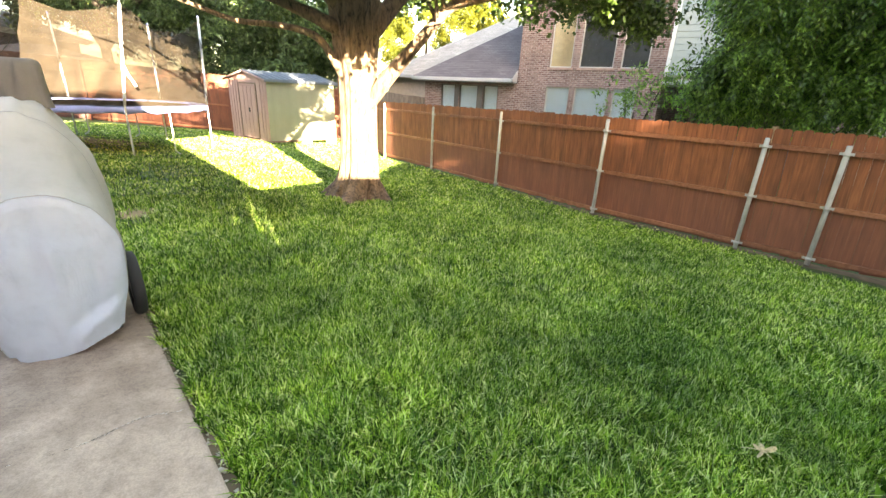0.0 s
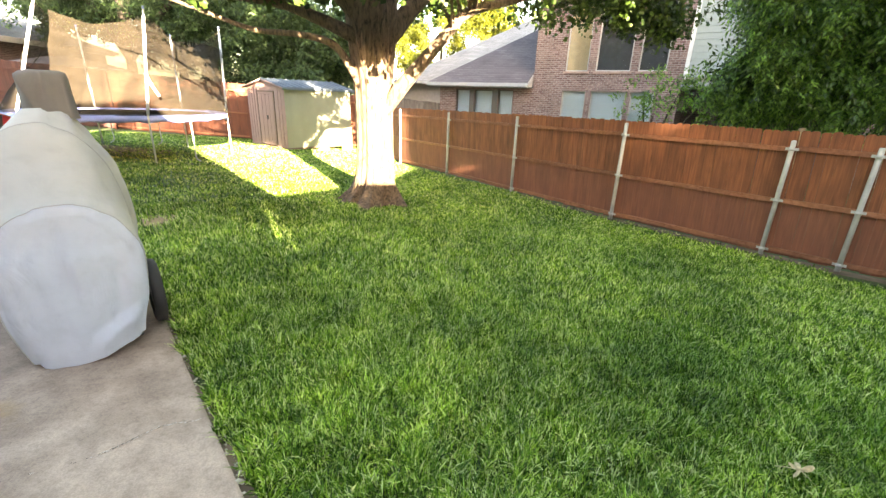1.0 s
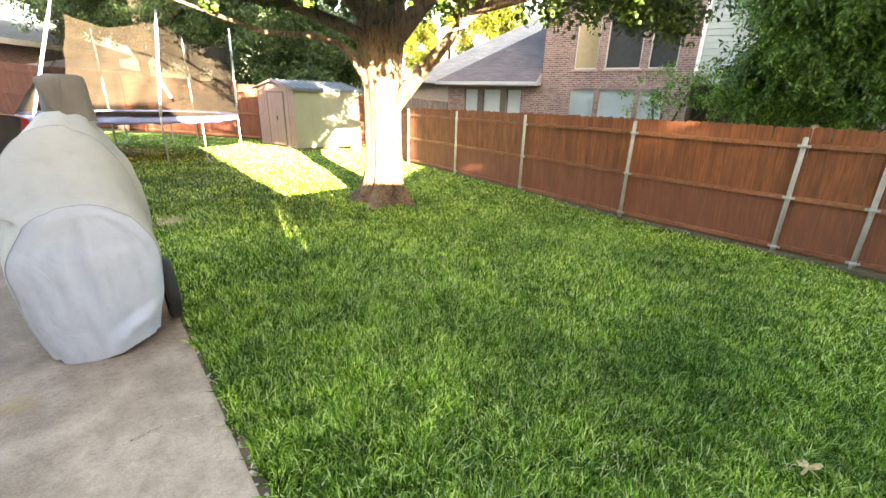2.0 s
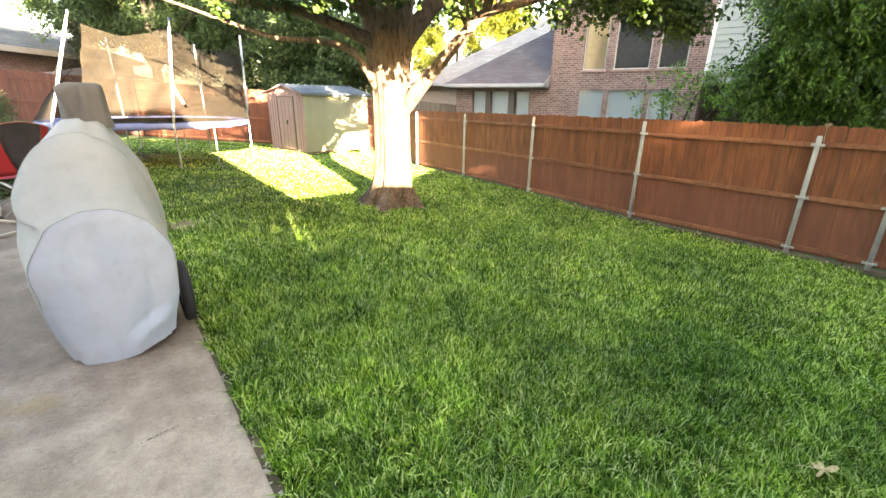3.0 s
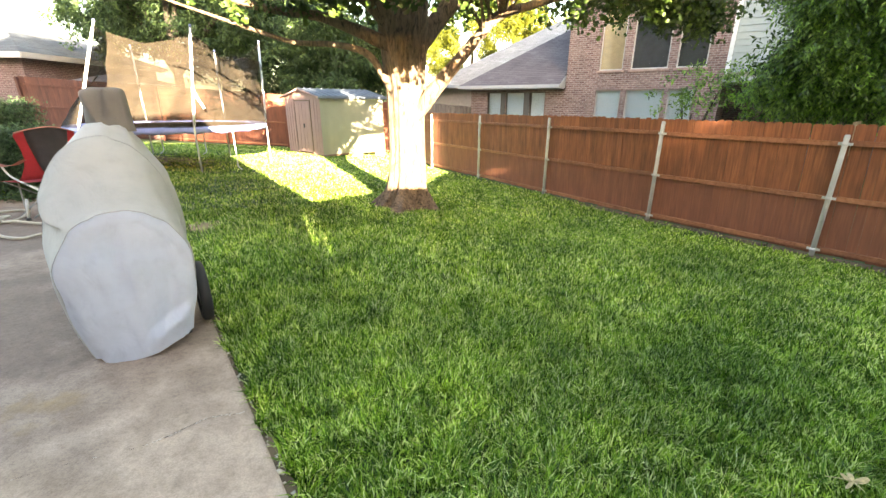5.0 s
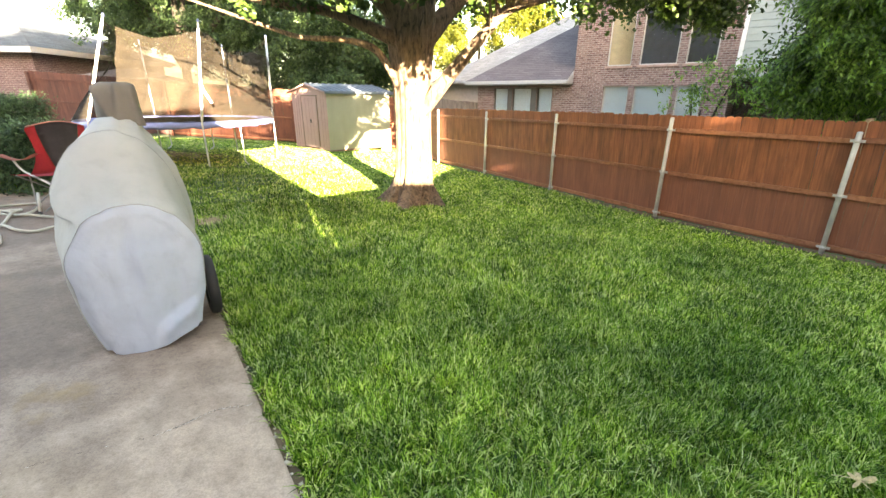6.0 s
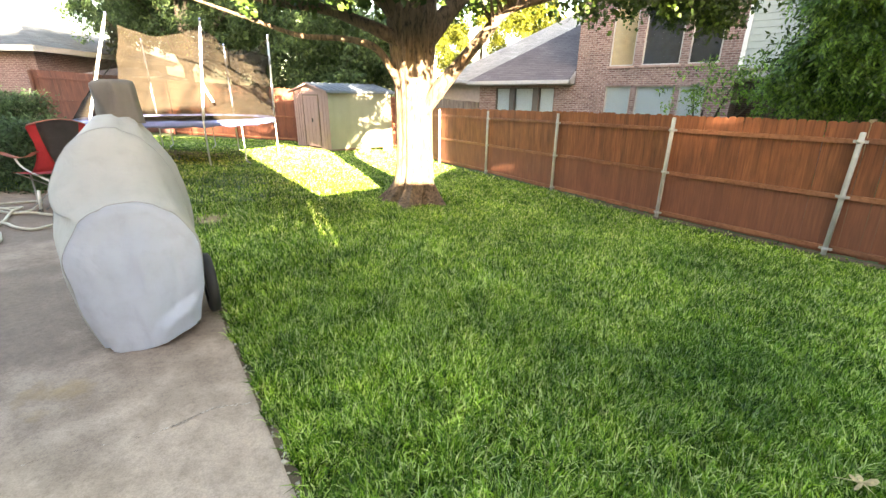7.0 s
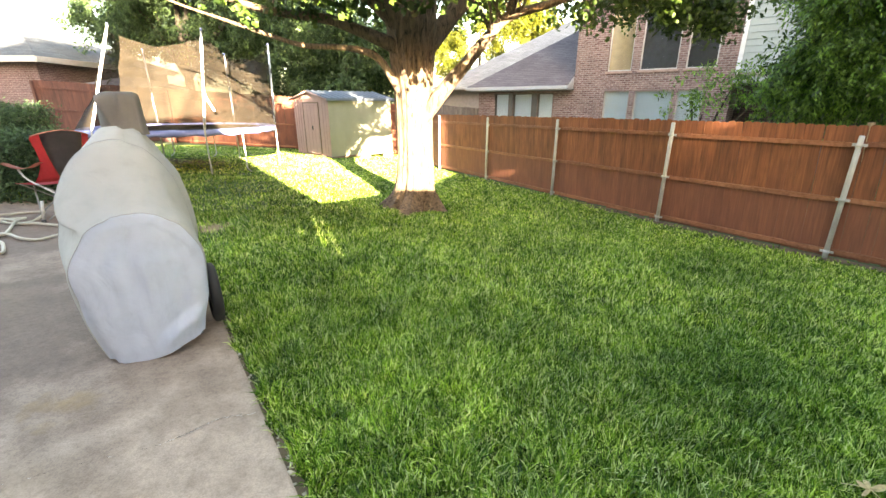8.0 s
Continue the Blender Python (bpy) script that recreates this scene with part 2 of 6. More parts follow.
def leaf_cloud(name, centres, per, spread, size, material, parent, rng, droop=0.3, lobed=True):
    """Clumps of single leaves: each a folded blade with points, round the given centres."""
    c = np.repeat(np.asarray(centres, float), per, axis=0)
    n = len(c)
    d = rng.normal(size=(n, 3))
    d /= np.linalg.norm(d, axis=1)[:, None]
    sp = np.asarray(spread if np.ndim(spread) else [spread] * 3, float)
    p = c + d * sp * rng.random((n, 1)) ** 0.5
    ax = rng.normal(size=(n, 3))
    ax[:, 2] -= droop * 2
    ax /= np.linalg.norm(ax, axis=1)[:, None]
    nr = rng.normal(size=(n, 3))
    nr[:, 2] += 0.9
    side = np.cross(ax, nr)
    side /= np.linalg.norm(side, axis=1)[:, None] + 1e-9
    up = np.cross(side, ax)
    s = (size * (0.6 + 0.7 * rng.random((n, 1))))
    if lobed:
        shape = [(0, 0, 0), (0.28, 0.42, 0.10), (0.5, 0.22, 0.04), (0.72, 0.46, 0.06), (1.0, 0.0, -0.12), (0.72, -0.46, 0.06), (0.5, -0.22, 0.04), (0.28, -0.42, 0.10)]
        quads = [(0, 1, 2, 4), (2, 3, 4), (0, 4, 6, 7), (4, 5, 6)]
    else:
        shape = [(0, 0, 0), (0.4, 0.2, 0.05), (1.0, 0, -0.1), (0.4, -0.2, 0.05)]
        quads = [(0, 1, 2), (0, 2, 3)]
    k = len(shape)
    co = np.concatenate([(p + s * (a * ax + b * side + h * up))[:, None] for a, b, h in shape], axis=1).reshape(-1, 3)
    base = (np.arange(n) * k)[:, None]
    by = {}
    for q in quads:
        by.setdefault(len(q), []).append(base + np.array(q)[None])
    return polys_object(name, co, [np.concatenate(v) for v in by.values()], material, parent)


# ---- ground ----
def build_ground():
    xs = np.concatenate([[-1500, -400, -120, -50], np.arange(-26, 20.1, 1.0), [50, 120, 400, 1500]])
    ys = np.concatenate([[-1500, -400, -120, -50], np.arange(-20, 30.1, 1.0), [60, 120, 400, 1500]])
    bm = bmesh.new()
    v = [[bm.verts.new((x, y, ground_z(x, y) - 0.012)) for x in xs] for y in ys]
    for j in range(len(ys) - 1):
        for i in range(len(xs) - 1):
            bm.faces.new((v[j][i], v[j][i + 1], v[j + 1][i + 1], v[j + 1][i]))
    m, nt, b = mat("turf")
    n1 = tex(nt, "ShaderNodeTexNoise", Scale=0.55, Detail=5.0)
    n2 = tex(nt, "ShaderNodeTexNoise", Scale=34.0, Detail=6.0)
    co = coords(nt)
    for n in (n1, n2):
        nt.links.new(co, n.inputs["Vector"])
    c = ramp(nt, n2.outputs[0], [(0.3, (0.025, 0.04, 0.012)), (0.55, (0.05, 0.085, 0.02)), (0.75, (0.1, 0.1, 0.045))])
    c = mixc(nt, c, ramp(nt, n1.outputs[0], [(0.35, (0.8, 0.85, 0.8)), (0.65, (1.2, 1.15, 1.0))]), 1.0, "MULTIPLY")
    nt.links.new(c, b.inputs["Base Color"])
    b.inputs["Roughness"].default_value = 0.95
    bump(nt, b, n2.outputs[0], 0.8, 0.03)
    return tagged(mesh_object("ground", bm, m), "green lawn soil falling gently towards the fences", "ground", kind="structure")


EDGE = Vector((-0.575, 0.818, 0))          # along the patio's lawn edge
EDGE_P = Vector((-0.55, 1.18, 0))
EDGE_N = Vector((0.818, 0.575, 0))         # from the patio to the lawn


def build_patio():
    bm = bmesh.new()
    far = EDGE_P + EDGE * 5.0
    back = EDGE_P - EDGE * 6.4
    ring = [back, EDGE_P, far, far - EDGE_N * 0.6, far + EDGE * 1.7 - EDGE_N * 0.6, far + EDGE * 1.7 - EDGE_N * 6.0, back - EDGE_N * 9.0]
    top = [bm.verts.new((p.x, p.y, ground_z(p.x, p.y) + 0.012)) for p in ring]
    low = [bm.verts.new((p.x, p.y, ground_z(p.x, p.y) - 0.1)) for p in ring]
    f = bm.faces.new(top)
    for i in range(7):
        bm.faces.new((top[i - 1], low[i - 1], low[i], top[i]))
    bmesh.ops.recalc_face_normals(bm, faces=bm.faces)
    bmesh.ops.bevel(bm, geom=list(f.edges), offset=0.008, segments=2, affect="EDGES")
    m, nt, b = mat("concrete")
    co = coords(nt)
    n1 = tex(nt, "ShaderNodeTexNoise", Scale=4.6, Detail=8.0, Roughness=0.62)
    n5 = tex(nt, "ShaderNodeTexNoise", Scale=34.0, Detail=5.0, Roughness=0.7)
    nt.links.new(co, n5.inputs["Vector"])
    n2 = tex(nt, "ShaderNodeTexNoise", Scale=9.0, Detail=6.0)
    n3 = tex(nt, "ShaderNodeTexNoise", Scale=140.0, Detail=3.0)
    n4 = tex(nt, "ShaderNodeTexNoise", Scale=0.7, Detail=3.0)
    for n in (n1, n2, n3, n4):
        nt.links.new(co, n.inputs["Vector"])
    c = ramp(nt, n1.outputs[0], [(0.3, (0.44, 0.325, 0.251)), (0.5, (0.495, 0.372, 0.29)), (0.72, (0.545, 0.418, 0.332))])
    c = mixc(nt, c, ramp(nt, n2.outputs[0], [(0.3, (0.72, 0.7, 0.68)), (0.65, (1.08, 1.07, 1.05))]), 0.45, "MULTIPLY")
    c = mixc(nt, c, ramp(nt, n3.outputs[0], [(0.35, (0.8,) * 3), (0.6, (1.05,) * 3)]), 0.8, "MULTIPLY")
    c = mixc(nt, c, ramp(nt, n5.outputs[0], [(0.36, (0.68, 0.66, 0.64)), (0.5, (1.0, 1.0, 1.0)), (0.68, (1.14, 1.12, 1.08))]), 0.5, "MULTIPLY")
    c = mixc(nt, c, (0.46, 0.31, 0.15), ramp(nt, n4.outputs[0], [(0.56, (0, 0, 0)), (0.76, (0.3, 0.3, 0.3))]))
    # darker round two spots: the slab's shade is painted into the concrete colour
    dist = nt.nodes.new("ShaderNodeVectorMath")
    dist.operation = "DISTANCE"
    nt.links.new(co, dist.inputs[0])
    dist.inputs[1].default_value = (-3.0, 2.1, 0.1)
    shade_reach = nt.nodes.new("ShaderNodeMath")
    shade_reach.operation = "MULTIPLY_ADD"
    shade_reach.inputs[1].default_value = 1.8
    nt.links.new(n1.outputs[0], shade_reach.inputs[0])
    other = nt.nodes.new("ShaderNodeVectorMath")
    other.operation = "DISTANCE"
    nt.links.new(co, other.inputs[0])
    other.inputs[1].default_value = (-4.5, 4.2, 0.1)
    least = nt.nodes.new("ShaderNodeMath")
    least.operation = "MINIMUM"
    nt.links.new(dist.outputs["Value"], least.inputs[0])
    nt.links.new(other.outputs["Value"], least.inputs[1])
    nt.links.new(least.outputs[0], shade_reach.inputs[2])
    shade_mask = nt.nodes.new("ShaderNodeMath")
    shade_mask.operation = "DIVIDE"
    shade_mask.inputs[1].default_value = 4.4
    nt.links.new(shade_reach.outputs[0], shade_mask.inputs[0])
    spot = nt.nodes.new("ShaderNodeVectorMath")
    spot.operation = "DISTANCE"
    nt.links.new(co, spot.inputs[0])
    spot.inputs[1].default_value = (-1.79, 1.60, 0.03)
    rust = nt.nodes.new("ShaderNodeMath")
    rust.operation = "MULTIPLY_ADD"
    rust.inputs[1].default_value = 0.5
    nt.links.new(n2.outputs[0], rust.inputs[0])
    nt.links.new(spot.outputs["Value"], rust.inputs[2])
    c = mixc(nt, c, (0.5, 0.32, 0.13), ramp(nt, rust.outputs[0], [(0.24, (0.6,) * 3), (0.4, (0.0,) * 3)]))
    c = mixc(nt, c, (0.45, 0.43, 0.432), ramp(nt, shade_mask.outputs[0], [(0.4, (1,) * 3), (0.72, (0,) * 3)]), "MULTIPLY")
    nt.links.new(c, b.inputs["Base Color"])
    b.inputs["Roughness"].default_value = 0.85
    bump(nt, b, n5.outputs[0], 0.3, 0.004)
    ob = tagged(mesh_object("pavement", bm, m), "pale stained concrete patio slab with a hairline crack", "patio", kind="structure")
    # the crack: a narrow jagged ridge of pale filler with a dark lip
    rng = random.Random(5)
    pts = bezier([(-1.62, 1.16, 0), (-1.39, 1.29, 0), (-1.21, 1.38, 0), (-1.12, 1.46, 0), (-1.09, 1.5, 0), (-1.02, 1.57, 0), (-0.9, 1.605, 0)], 22)
    def seam(wide, lift, shift, show):
        bm = bmesh.new()
        row = []
        for i, p in enumerate(pts):
            j = 0.02 * noise.noise((i * 0.33, 2.0, 0.0)) + 0.011 * noise.noise((i * 0.9, 5.0, 0.0)) + 0.006 * noise.noise((i * 1.7, 8.0, 0.0)) + shift
            w = wide * rng.uniform(0.25, 1.0) * min(1.0, 0.35 + i / 60)
            q = Vector((p.x + j * 0.6, p.y + j, 0))
            row.append([bm.verts.new((q.x + k * w * 0.6, q.y - k * w, ground_z(q.x, q.y) + lift)) for k in (-1, 1)])
        for i, (a, b2) in enumerate(zip(row, row[1:])):
            if rng.random() < show(i / len(pts)):
                bm.faces.new((a[0], a[1], b2[1], b2[0]))
        return bm
    part("crack", seam(0.0032, 0.0145, 0.0, lambda f: 0.25 if f < 0.35 else 0.75), plain("crack_filler", (0.62, 0.53, 0.45), 0.9), ob, "pale chipped edge of the crack")
    part("crack", seam(0.0016, 0.0155, -0.0025, lambda f: 0.15 if f < 0.4 else 0.7 if f < 0.85 else 0.3), plain("crack_shadow", (0.07, 0.055, 0.045), 0.95), ob, "dark hairline gap")
    return ob


build_ground()
build_patio()


# ---- lawn ----
# the posts of the side fence
SIDE_POSTS = [(6.75, 3.2), (5.50, 4.55), (5.0, 5.19), (3.68, 6.99), (2.43, 9.24), (1.19, 11.5), (-0.08, 13.6), (-0.7, 16.1), (-1.25, 18.5)]
def in_lawn(x, y):
    """Arrays: true where grass grows, off the patio and inside the side fence."""
    off = (x + 0.55) * 0.818 + (y - 1.18) * 0.575
    return off


def build_grass(name, n, r0, r1, a0, a1, hgt, wid, seed, mat_, edge_gap=0.024):
    rng = np.random.default_rng(seed)
    r = np.sqrt(r0 ** 2 + (r1 ** 2 - r0 ** 2) * rng.random(n)) if r1 < 8 else r0 + (r1 - r0) * rng.random(n) ** 0.9
    a = np.radians(a0 + (a1 - a0) * rng.random(n))
    x, y = r * np.sin(a), r * np.cos(a)
    off = in_lawn(x, y)
    along = (x + 0.55) * -0.575 + (y - 1.18) * 0.818
    wob = 0.016 * np.sin(along * 9) + 0.016 * np.sin(along * 23 + 1)
    keep = ((off > edge_gap + wob) | ((along > 5.1) & (off > -0.55)) | ((along > 6.75) & (off > -3.4)))
    # a worn patch of bare soil beside the slab, and the strip along the fence
    bare = np.exp(-(((x + 2.84) / 0.3) ** 2 + ((y - 4.95) / 0.42) ** 2)) + 0.7 * np.exp(-(((x + 2.62) / 0.2) ** 2 + ((y - 4.4) / 0.5) ** 2))
    keep &= rng.random(n) > bare * 0.85
    # thin, worn turf round and under the trampoline
    worn = 0.62 * np.exp(-(((x + 3.7) / 1.3) ** 2 + ((y - 7.4) / 2.2) ** 2)) + 0.88 * np.exp(-(((x + 7.6) / 2.3) ** 2 + ((y - 11.4) / 1.3) ** 2))
    keep &= rng.random(n) > worn
    fence = (x - np.interp(y, [q[1] for q in SIDE_POSTS], [q[0] for q in SIDE_POSTS])) * 0.83
    keep &= (fence < -0.02) & (rng.random(n) > np.clip((fence + 0.46) / 0.3, 0, 1) * np.where(y < 8.0, 0.93, 0.6))
    keep &= np.hypot((x + 0.485) / 0.42, (y - 6.98) / 0.66) > 1 - 0.25 * rng.random(n)
    x, y, r = x[keep], y[keep], r[keep]
    n = len(x)
    # slow swells, and tufts whose blades fan out from their middle
    p1 = np.sin(x * 1.7 + 0.6 * y) + np.sin(y * 2.3 - x * 0.9 + 1.0)
    p2 = np.sin(x * 7.1 + 2.0 * np.sin(y * 3.1)) * np.sin(y * 6.3 + 1.5 * np.sin(x * 4.3))
    cell = 0.13
    ix, iy = np.floor(x / cell), np.floor(y / cell)
    def chance(k):
        v = np.sin(ix * 127.1 + iy * 311.7 + k * 74.7) * 43758.5453
        return v - np.floor(v)
    ux, uy = x - (ix + 0.25 + 0.5 * chance(1)) * cell, y - (iy + 0.25 + 0.5 * chance(2)) * cell
    turn = 0.9 * p1 + 6.28 * chance(3)
    dx = ux / cell * 0.7 + 0.3 * np.cos(turn) + rng.normal(size=n) * 0.9
    dy = uy / cell * 0.7 + 0.3 * np.sin(turn) + rng.normal(size=n) * 0.9
    norm = np.hypot(dx, dy) + 1e-6
    dx, dy = dx / norm, dy / norm
    h = hgt * (0.5 + 0.75 * rng.random(n)) * (0.8 + 0.4 * chance(4)) * (1 + 0.14 * p2) * (1 + 0.08 * p1)
    w = wid * (0.7 + 0.7 * rng.random(n))
    lean = (0.1 + 1.0 * rng.random(n)) * h
    f = rng.random(n) * np.pi
    sx, sy = np.cos(f), np.sin(f)
    z = -0.0598 * np.clip(x, -16, 9) - 0.0448 * np.clip(y, -8, 22) - 0.012
    def row(t, drop, side):
        return np.stack([x + dx * lean * t ** 1.6 + side * sx * w, y + dy * lean * t ** 1.6 + side * sy * w, z + h * t * (1 - drop * lean / h * 0.45)], axis=1)
    co = np.stack([row(0, 0, -1), row(0, 0, 1), row(0.55, 0.4, 0.8), row(0.55, 0.4, -0.8), row(1.0, 0.9, 0)], axis=1).reshape(-1, 3)
    b = (np.arange(n) * 5)[:, None]
    ob = polys_object(name, co, [b + np.array([[0, 1, 2, 3]]), b + np.array([[3, 2, 4]])], mat_)
    return tagged(ob, "dense green lawn grass blades, a little uneven", "grass", kind="stuff")


# the patch nearest the trunk paints the tree's shade into the blade colour
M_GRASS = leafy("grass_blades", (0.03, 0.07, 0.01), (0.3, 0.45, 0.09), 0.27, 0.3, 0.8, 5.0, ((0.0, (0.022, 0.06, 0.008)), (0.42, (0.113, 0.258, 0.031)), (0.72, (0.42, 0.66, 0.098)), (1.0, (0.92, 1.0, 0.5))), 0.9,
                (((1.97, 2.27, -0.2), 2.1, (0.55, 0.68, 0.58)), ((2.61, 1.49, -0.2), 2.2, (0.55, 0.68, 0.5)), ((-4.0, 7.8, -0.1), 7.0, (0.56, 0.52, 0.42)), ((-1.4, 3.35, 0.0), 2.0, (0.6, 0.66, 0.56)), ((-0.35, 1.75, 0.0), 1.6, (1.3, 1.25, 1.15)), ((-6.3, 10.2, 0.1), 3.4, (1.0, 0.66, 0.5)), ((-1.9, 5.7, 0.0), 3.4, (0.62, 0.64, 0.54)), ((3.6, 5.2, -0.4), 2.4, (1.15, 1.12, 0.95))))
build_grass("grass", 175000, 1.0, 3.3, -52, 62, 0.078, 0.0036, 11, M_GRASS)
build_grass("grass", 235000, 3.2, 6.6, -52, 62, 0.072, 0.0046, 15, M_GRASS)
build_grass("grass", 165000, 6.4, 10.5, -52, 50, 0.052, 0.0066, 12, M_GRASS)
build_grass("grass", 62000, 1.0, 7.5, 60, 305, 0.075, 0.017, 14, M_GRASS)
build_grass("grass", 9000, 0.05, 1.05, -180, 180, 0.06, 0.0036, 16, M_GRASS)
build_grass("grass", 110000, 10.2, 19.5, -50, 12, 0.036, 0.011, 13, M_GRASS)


# ---- fences ----
def picket_mesh(h, w=0.098, t=0.016, ear=0.02):
    bm = bmesh.new()
    prof = [(-w / 2, 0), (w / 2, 0), (w / 2, h - ear), (w / 2 - ear, h), (-w / 2 + ear, h), (-w / 2, h - ear)]
    a = [bm.verts.new((x, -t / 2, z)) for x, z in prof]
    b = [bm.verts.new((x, t / 2, z)) for x, z in prof]
    bm.faces.new(a)
    bm.faces.new(b[::-1])
    for i in range(6):
        bm.faces.new((a[i - 1], b[i - 1], b[i], a[i]))
    bmesh.ops.recalc_face_normals(bm, faces=bm.faces)
    me = bpy.data.meshes.new("picket")
    bm.to_mesh(me)
    bm.free()
    return me


def build_fence(posts, height, rails, label, wood, rail_wood, seed, post_h=None, inward=-1, steel=True, stagger=0.012, lean=0.0):
    """posts: plan places from end to end; lean: how far the pickets tip along the run; inward: the side of the run (left +1, right -1) on which rails and posts stand."""
    rng = random.Random(seed)
    fence = tagged(new("fence"), label, "fence")
    me = picket_mesh(height)
    me.materials.append(wood)
    step = 0.102
    for i, (a, b) in enumerate(zip(posts, posts[1:])):
        a3, b3 = Vector((*a, ground_z(*a))), Vector((*b, ground_z(*b)))
        d = b3 - a3
        flat = Vector((d.x, d.y, 0))
        run = flat.length
        u = flat.normalized()
        nrm = Vector((-u.y, u.x, 0)) * inward      # towards the rails
        ang = math.atan2(u.y, u.x)
        k = max(1, round(run / step))
        for j in range(k):
            f = (j + 0.5) / k
            p = a3 + d * f - nrm * (0.036 + rng.uniform(0, 0.004))
            ob = new("picket", me)
            ob.parent = fence
            ob.matrix_basis = Matrix.Translation((p.x, p.y, p.z + 0.02 + rng.uniform(-stagger, stagger))) @ Matrix.Rotation(ang, 4, "Z") @ Matrix.Rotation(lean + rng.uniform(-0.004, 0.004), 4, "Y") @ Matrix.Diagonal((run / k / 0.098 * 0.982, 1, 1, 1))
        slope = math.atan2(d.z, run)
        for z in rails:
            bm = boxed((0.03, -0.018, -0.031), (d.length - 0.03, 0.018, 0.031), bevel=0.004)
            bm.transform(Matrix.Translation(a3 + Vector((0, 0, z + rng.uniform(-0.01, 0.01)))) @ Matrix.Rotation(ang, 4, "Z") @ Matrix.Rotation(-slope, 4, "Y"))
            part("rail", bm, rail_wood, fence)
    for i, p in enumerate(posts):
        h = (post_h or {}).get(i, height - 0.02)
        z = ground_z(*p)
        q = Vector((p[0], p[1], z))
        u = (Vector(posts[min(i + 1, len(posts) - 1)]) - Vector(posts[max(i - 1, 0)])).normalized()
        nrm = Vector((-u.y, u.x, 0)) * inward
        u = Vector((u.x, u.y, 0))
        bm = bmesh.new()
        c = q + nrm * 0.045
        if steel:
            tube(bm, [c + Vector((0, 0, -0.1)), c + Vector((0, 0, h - 0.012)), c + Vector((0, 0, h))], [0.03, 0.03, 0.022], 10)
        else:
            box(bm, (c.x - 0.045, c.y - 0.045, z - 0.1), (c.x + 0.045, c.y + 0.045, z + h), bevel=0.005)
        post = part("post", bm, M_STEEL if steel else wood, fence, "round galvanised steel post" if steel else "")
        if steel:
            for zr in rails:
                bm = bmesh.new()
                m = Matrix.Translation(q + nrm * 0.026 + Vector((0, 0, zr))) @ Matrix.Rotation(math.atan2(u.y, u.x), 4, "Z")
                box(bm, (-0.07, -0.003, -0.017), (0.07, 0.003, 0.017), m, 0.001)
                tube(bm, [c + Vector((0, 0, zr - 0.022)), c + Vector((0, 0, zr + 0.022))], 0.0345, 10)
                part("bracket", bm, M_STEEL, post)
    return fence


build_fence(SIDE_POSTS, 1.64, (0.08, 0.76, 1.43), "red-brown stained cedar picket fence with galvanised steel posts", M_PICKET, M_RAIL, 3,
            {0: 1.53, 1: 1.53, 2: 1.54}, inward=1, lean=0.045)
BACK_POSTS = [(-1.3, 18.55), (-3.7, 18.35), (-6.1, 18.15), (-8.5, 17.95), (-10.9, 17.75), (-13.3, 17.5), (-15.7, 17.3)]
build_fence(BACK_POSTS[:5], 2.05, (0.1, 1.0, 1.8), "tall orange-red stained picket fence closing the back of the yard", M_PICKET2, M_RAIL, 4, inward=1, steel=False)
build_fence(BACK_POSTS[4:], 2.05, (0.1, 1.0, 1.8), "tall picket fence behind the hedge, its shade put into a dark maroon", M_SHADED_PICKET, M_SHADED_PICKET, 5, inward=1, steel=False)

build_fence([(-1.0, 19.6), (0.9, 20.9), (2.8, 22.2), (4.7, 23.5)], 2.2, (0.4, 1.8), "weathered grey board fence between the neighbouring gardens", M_GREYWOOD, M_GREYWOOD, 6, inward=-1, steel=False)


# ---- houses ----
def wall_with_openings(bm, x0, x1, z0, z1, y0, y1, holes):
    """A wall between x0 and x1 with its face at y0, holes (x0, x1, z0, z1) going right through."""
    xs = sorted({x0, x1, *[h[0] for h in holes], *[h[1] for h in holes]})
    for a, b in zip(xs, xs[1:]):
        cuts = sorted((h[2], h[3]) for h in holes if h[0] <= a + 1e-6 and h[1] >= b - 1e-6)
        z = z0
        for lo, hi in cuts:
            if lo > z:
                box(bm, (a, y0, z), (b, y1, lo))
            z = hi
        if z < z1:
            box(bm, (a, y0, z), (b, y1, z1))
    return bm


def add_window(house, x0, x1, z0, z1, y, frame_mat, behind, sill=None, bars=0):
    """A window in an opening whose wall's face is at y: frame, pane, what is behind, sill."""
    bm = bmesh.new()
    w = 0.045
    for lo, hi in (((x0, z0), (x0 + w, z1)), ((x1 - w, z0), (x1, z1)), ((x0 + w, z0), (x1 - w, z0 + w)), ((x0 + w, z1 - w), (x1 - w, z1))):
        box(bm, (lo[0], y + 0.07, lo[1]), (hi[0], y + 0.13, hi[1]))
    win = part("window", bm, frame_mat, house)
    part("pane", boxed((x0 + w, y + 0.095, z0 + w), (x1 - w, y + 0.101, z1 - w)), M_CLEAR, win)
    # with M_DARK this is a dark sheet for the room's shade
    part("blind" if behind is M_BLIND else "curtain_or_room_dark", boxed((x0 + 0.01, y + 0.15, z0 + 0.01), (x1 - 0.01, y + 0.17, z1 - 0.01)), behind, win)
    if sill:
        part("sill", boxed((x0 - 0.06, y - 0.05, z0 - 0.09), (x1 + 0.06, y + 0.06, z0), bevel=0.008), sill, win)
    return win


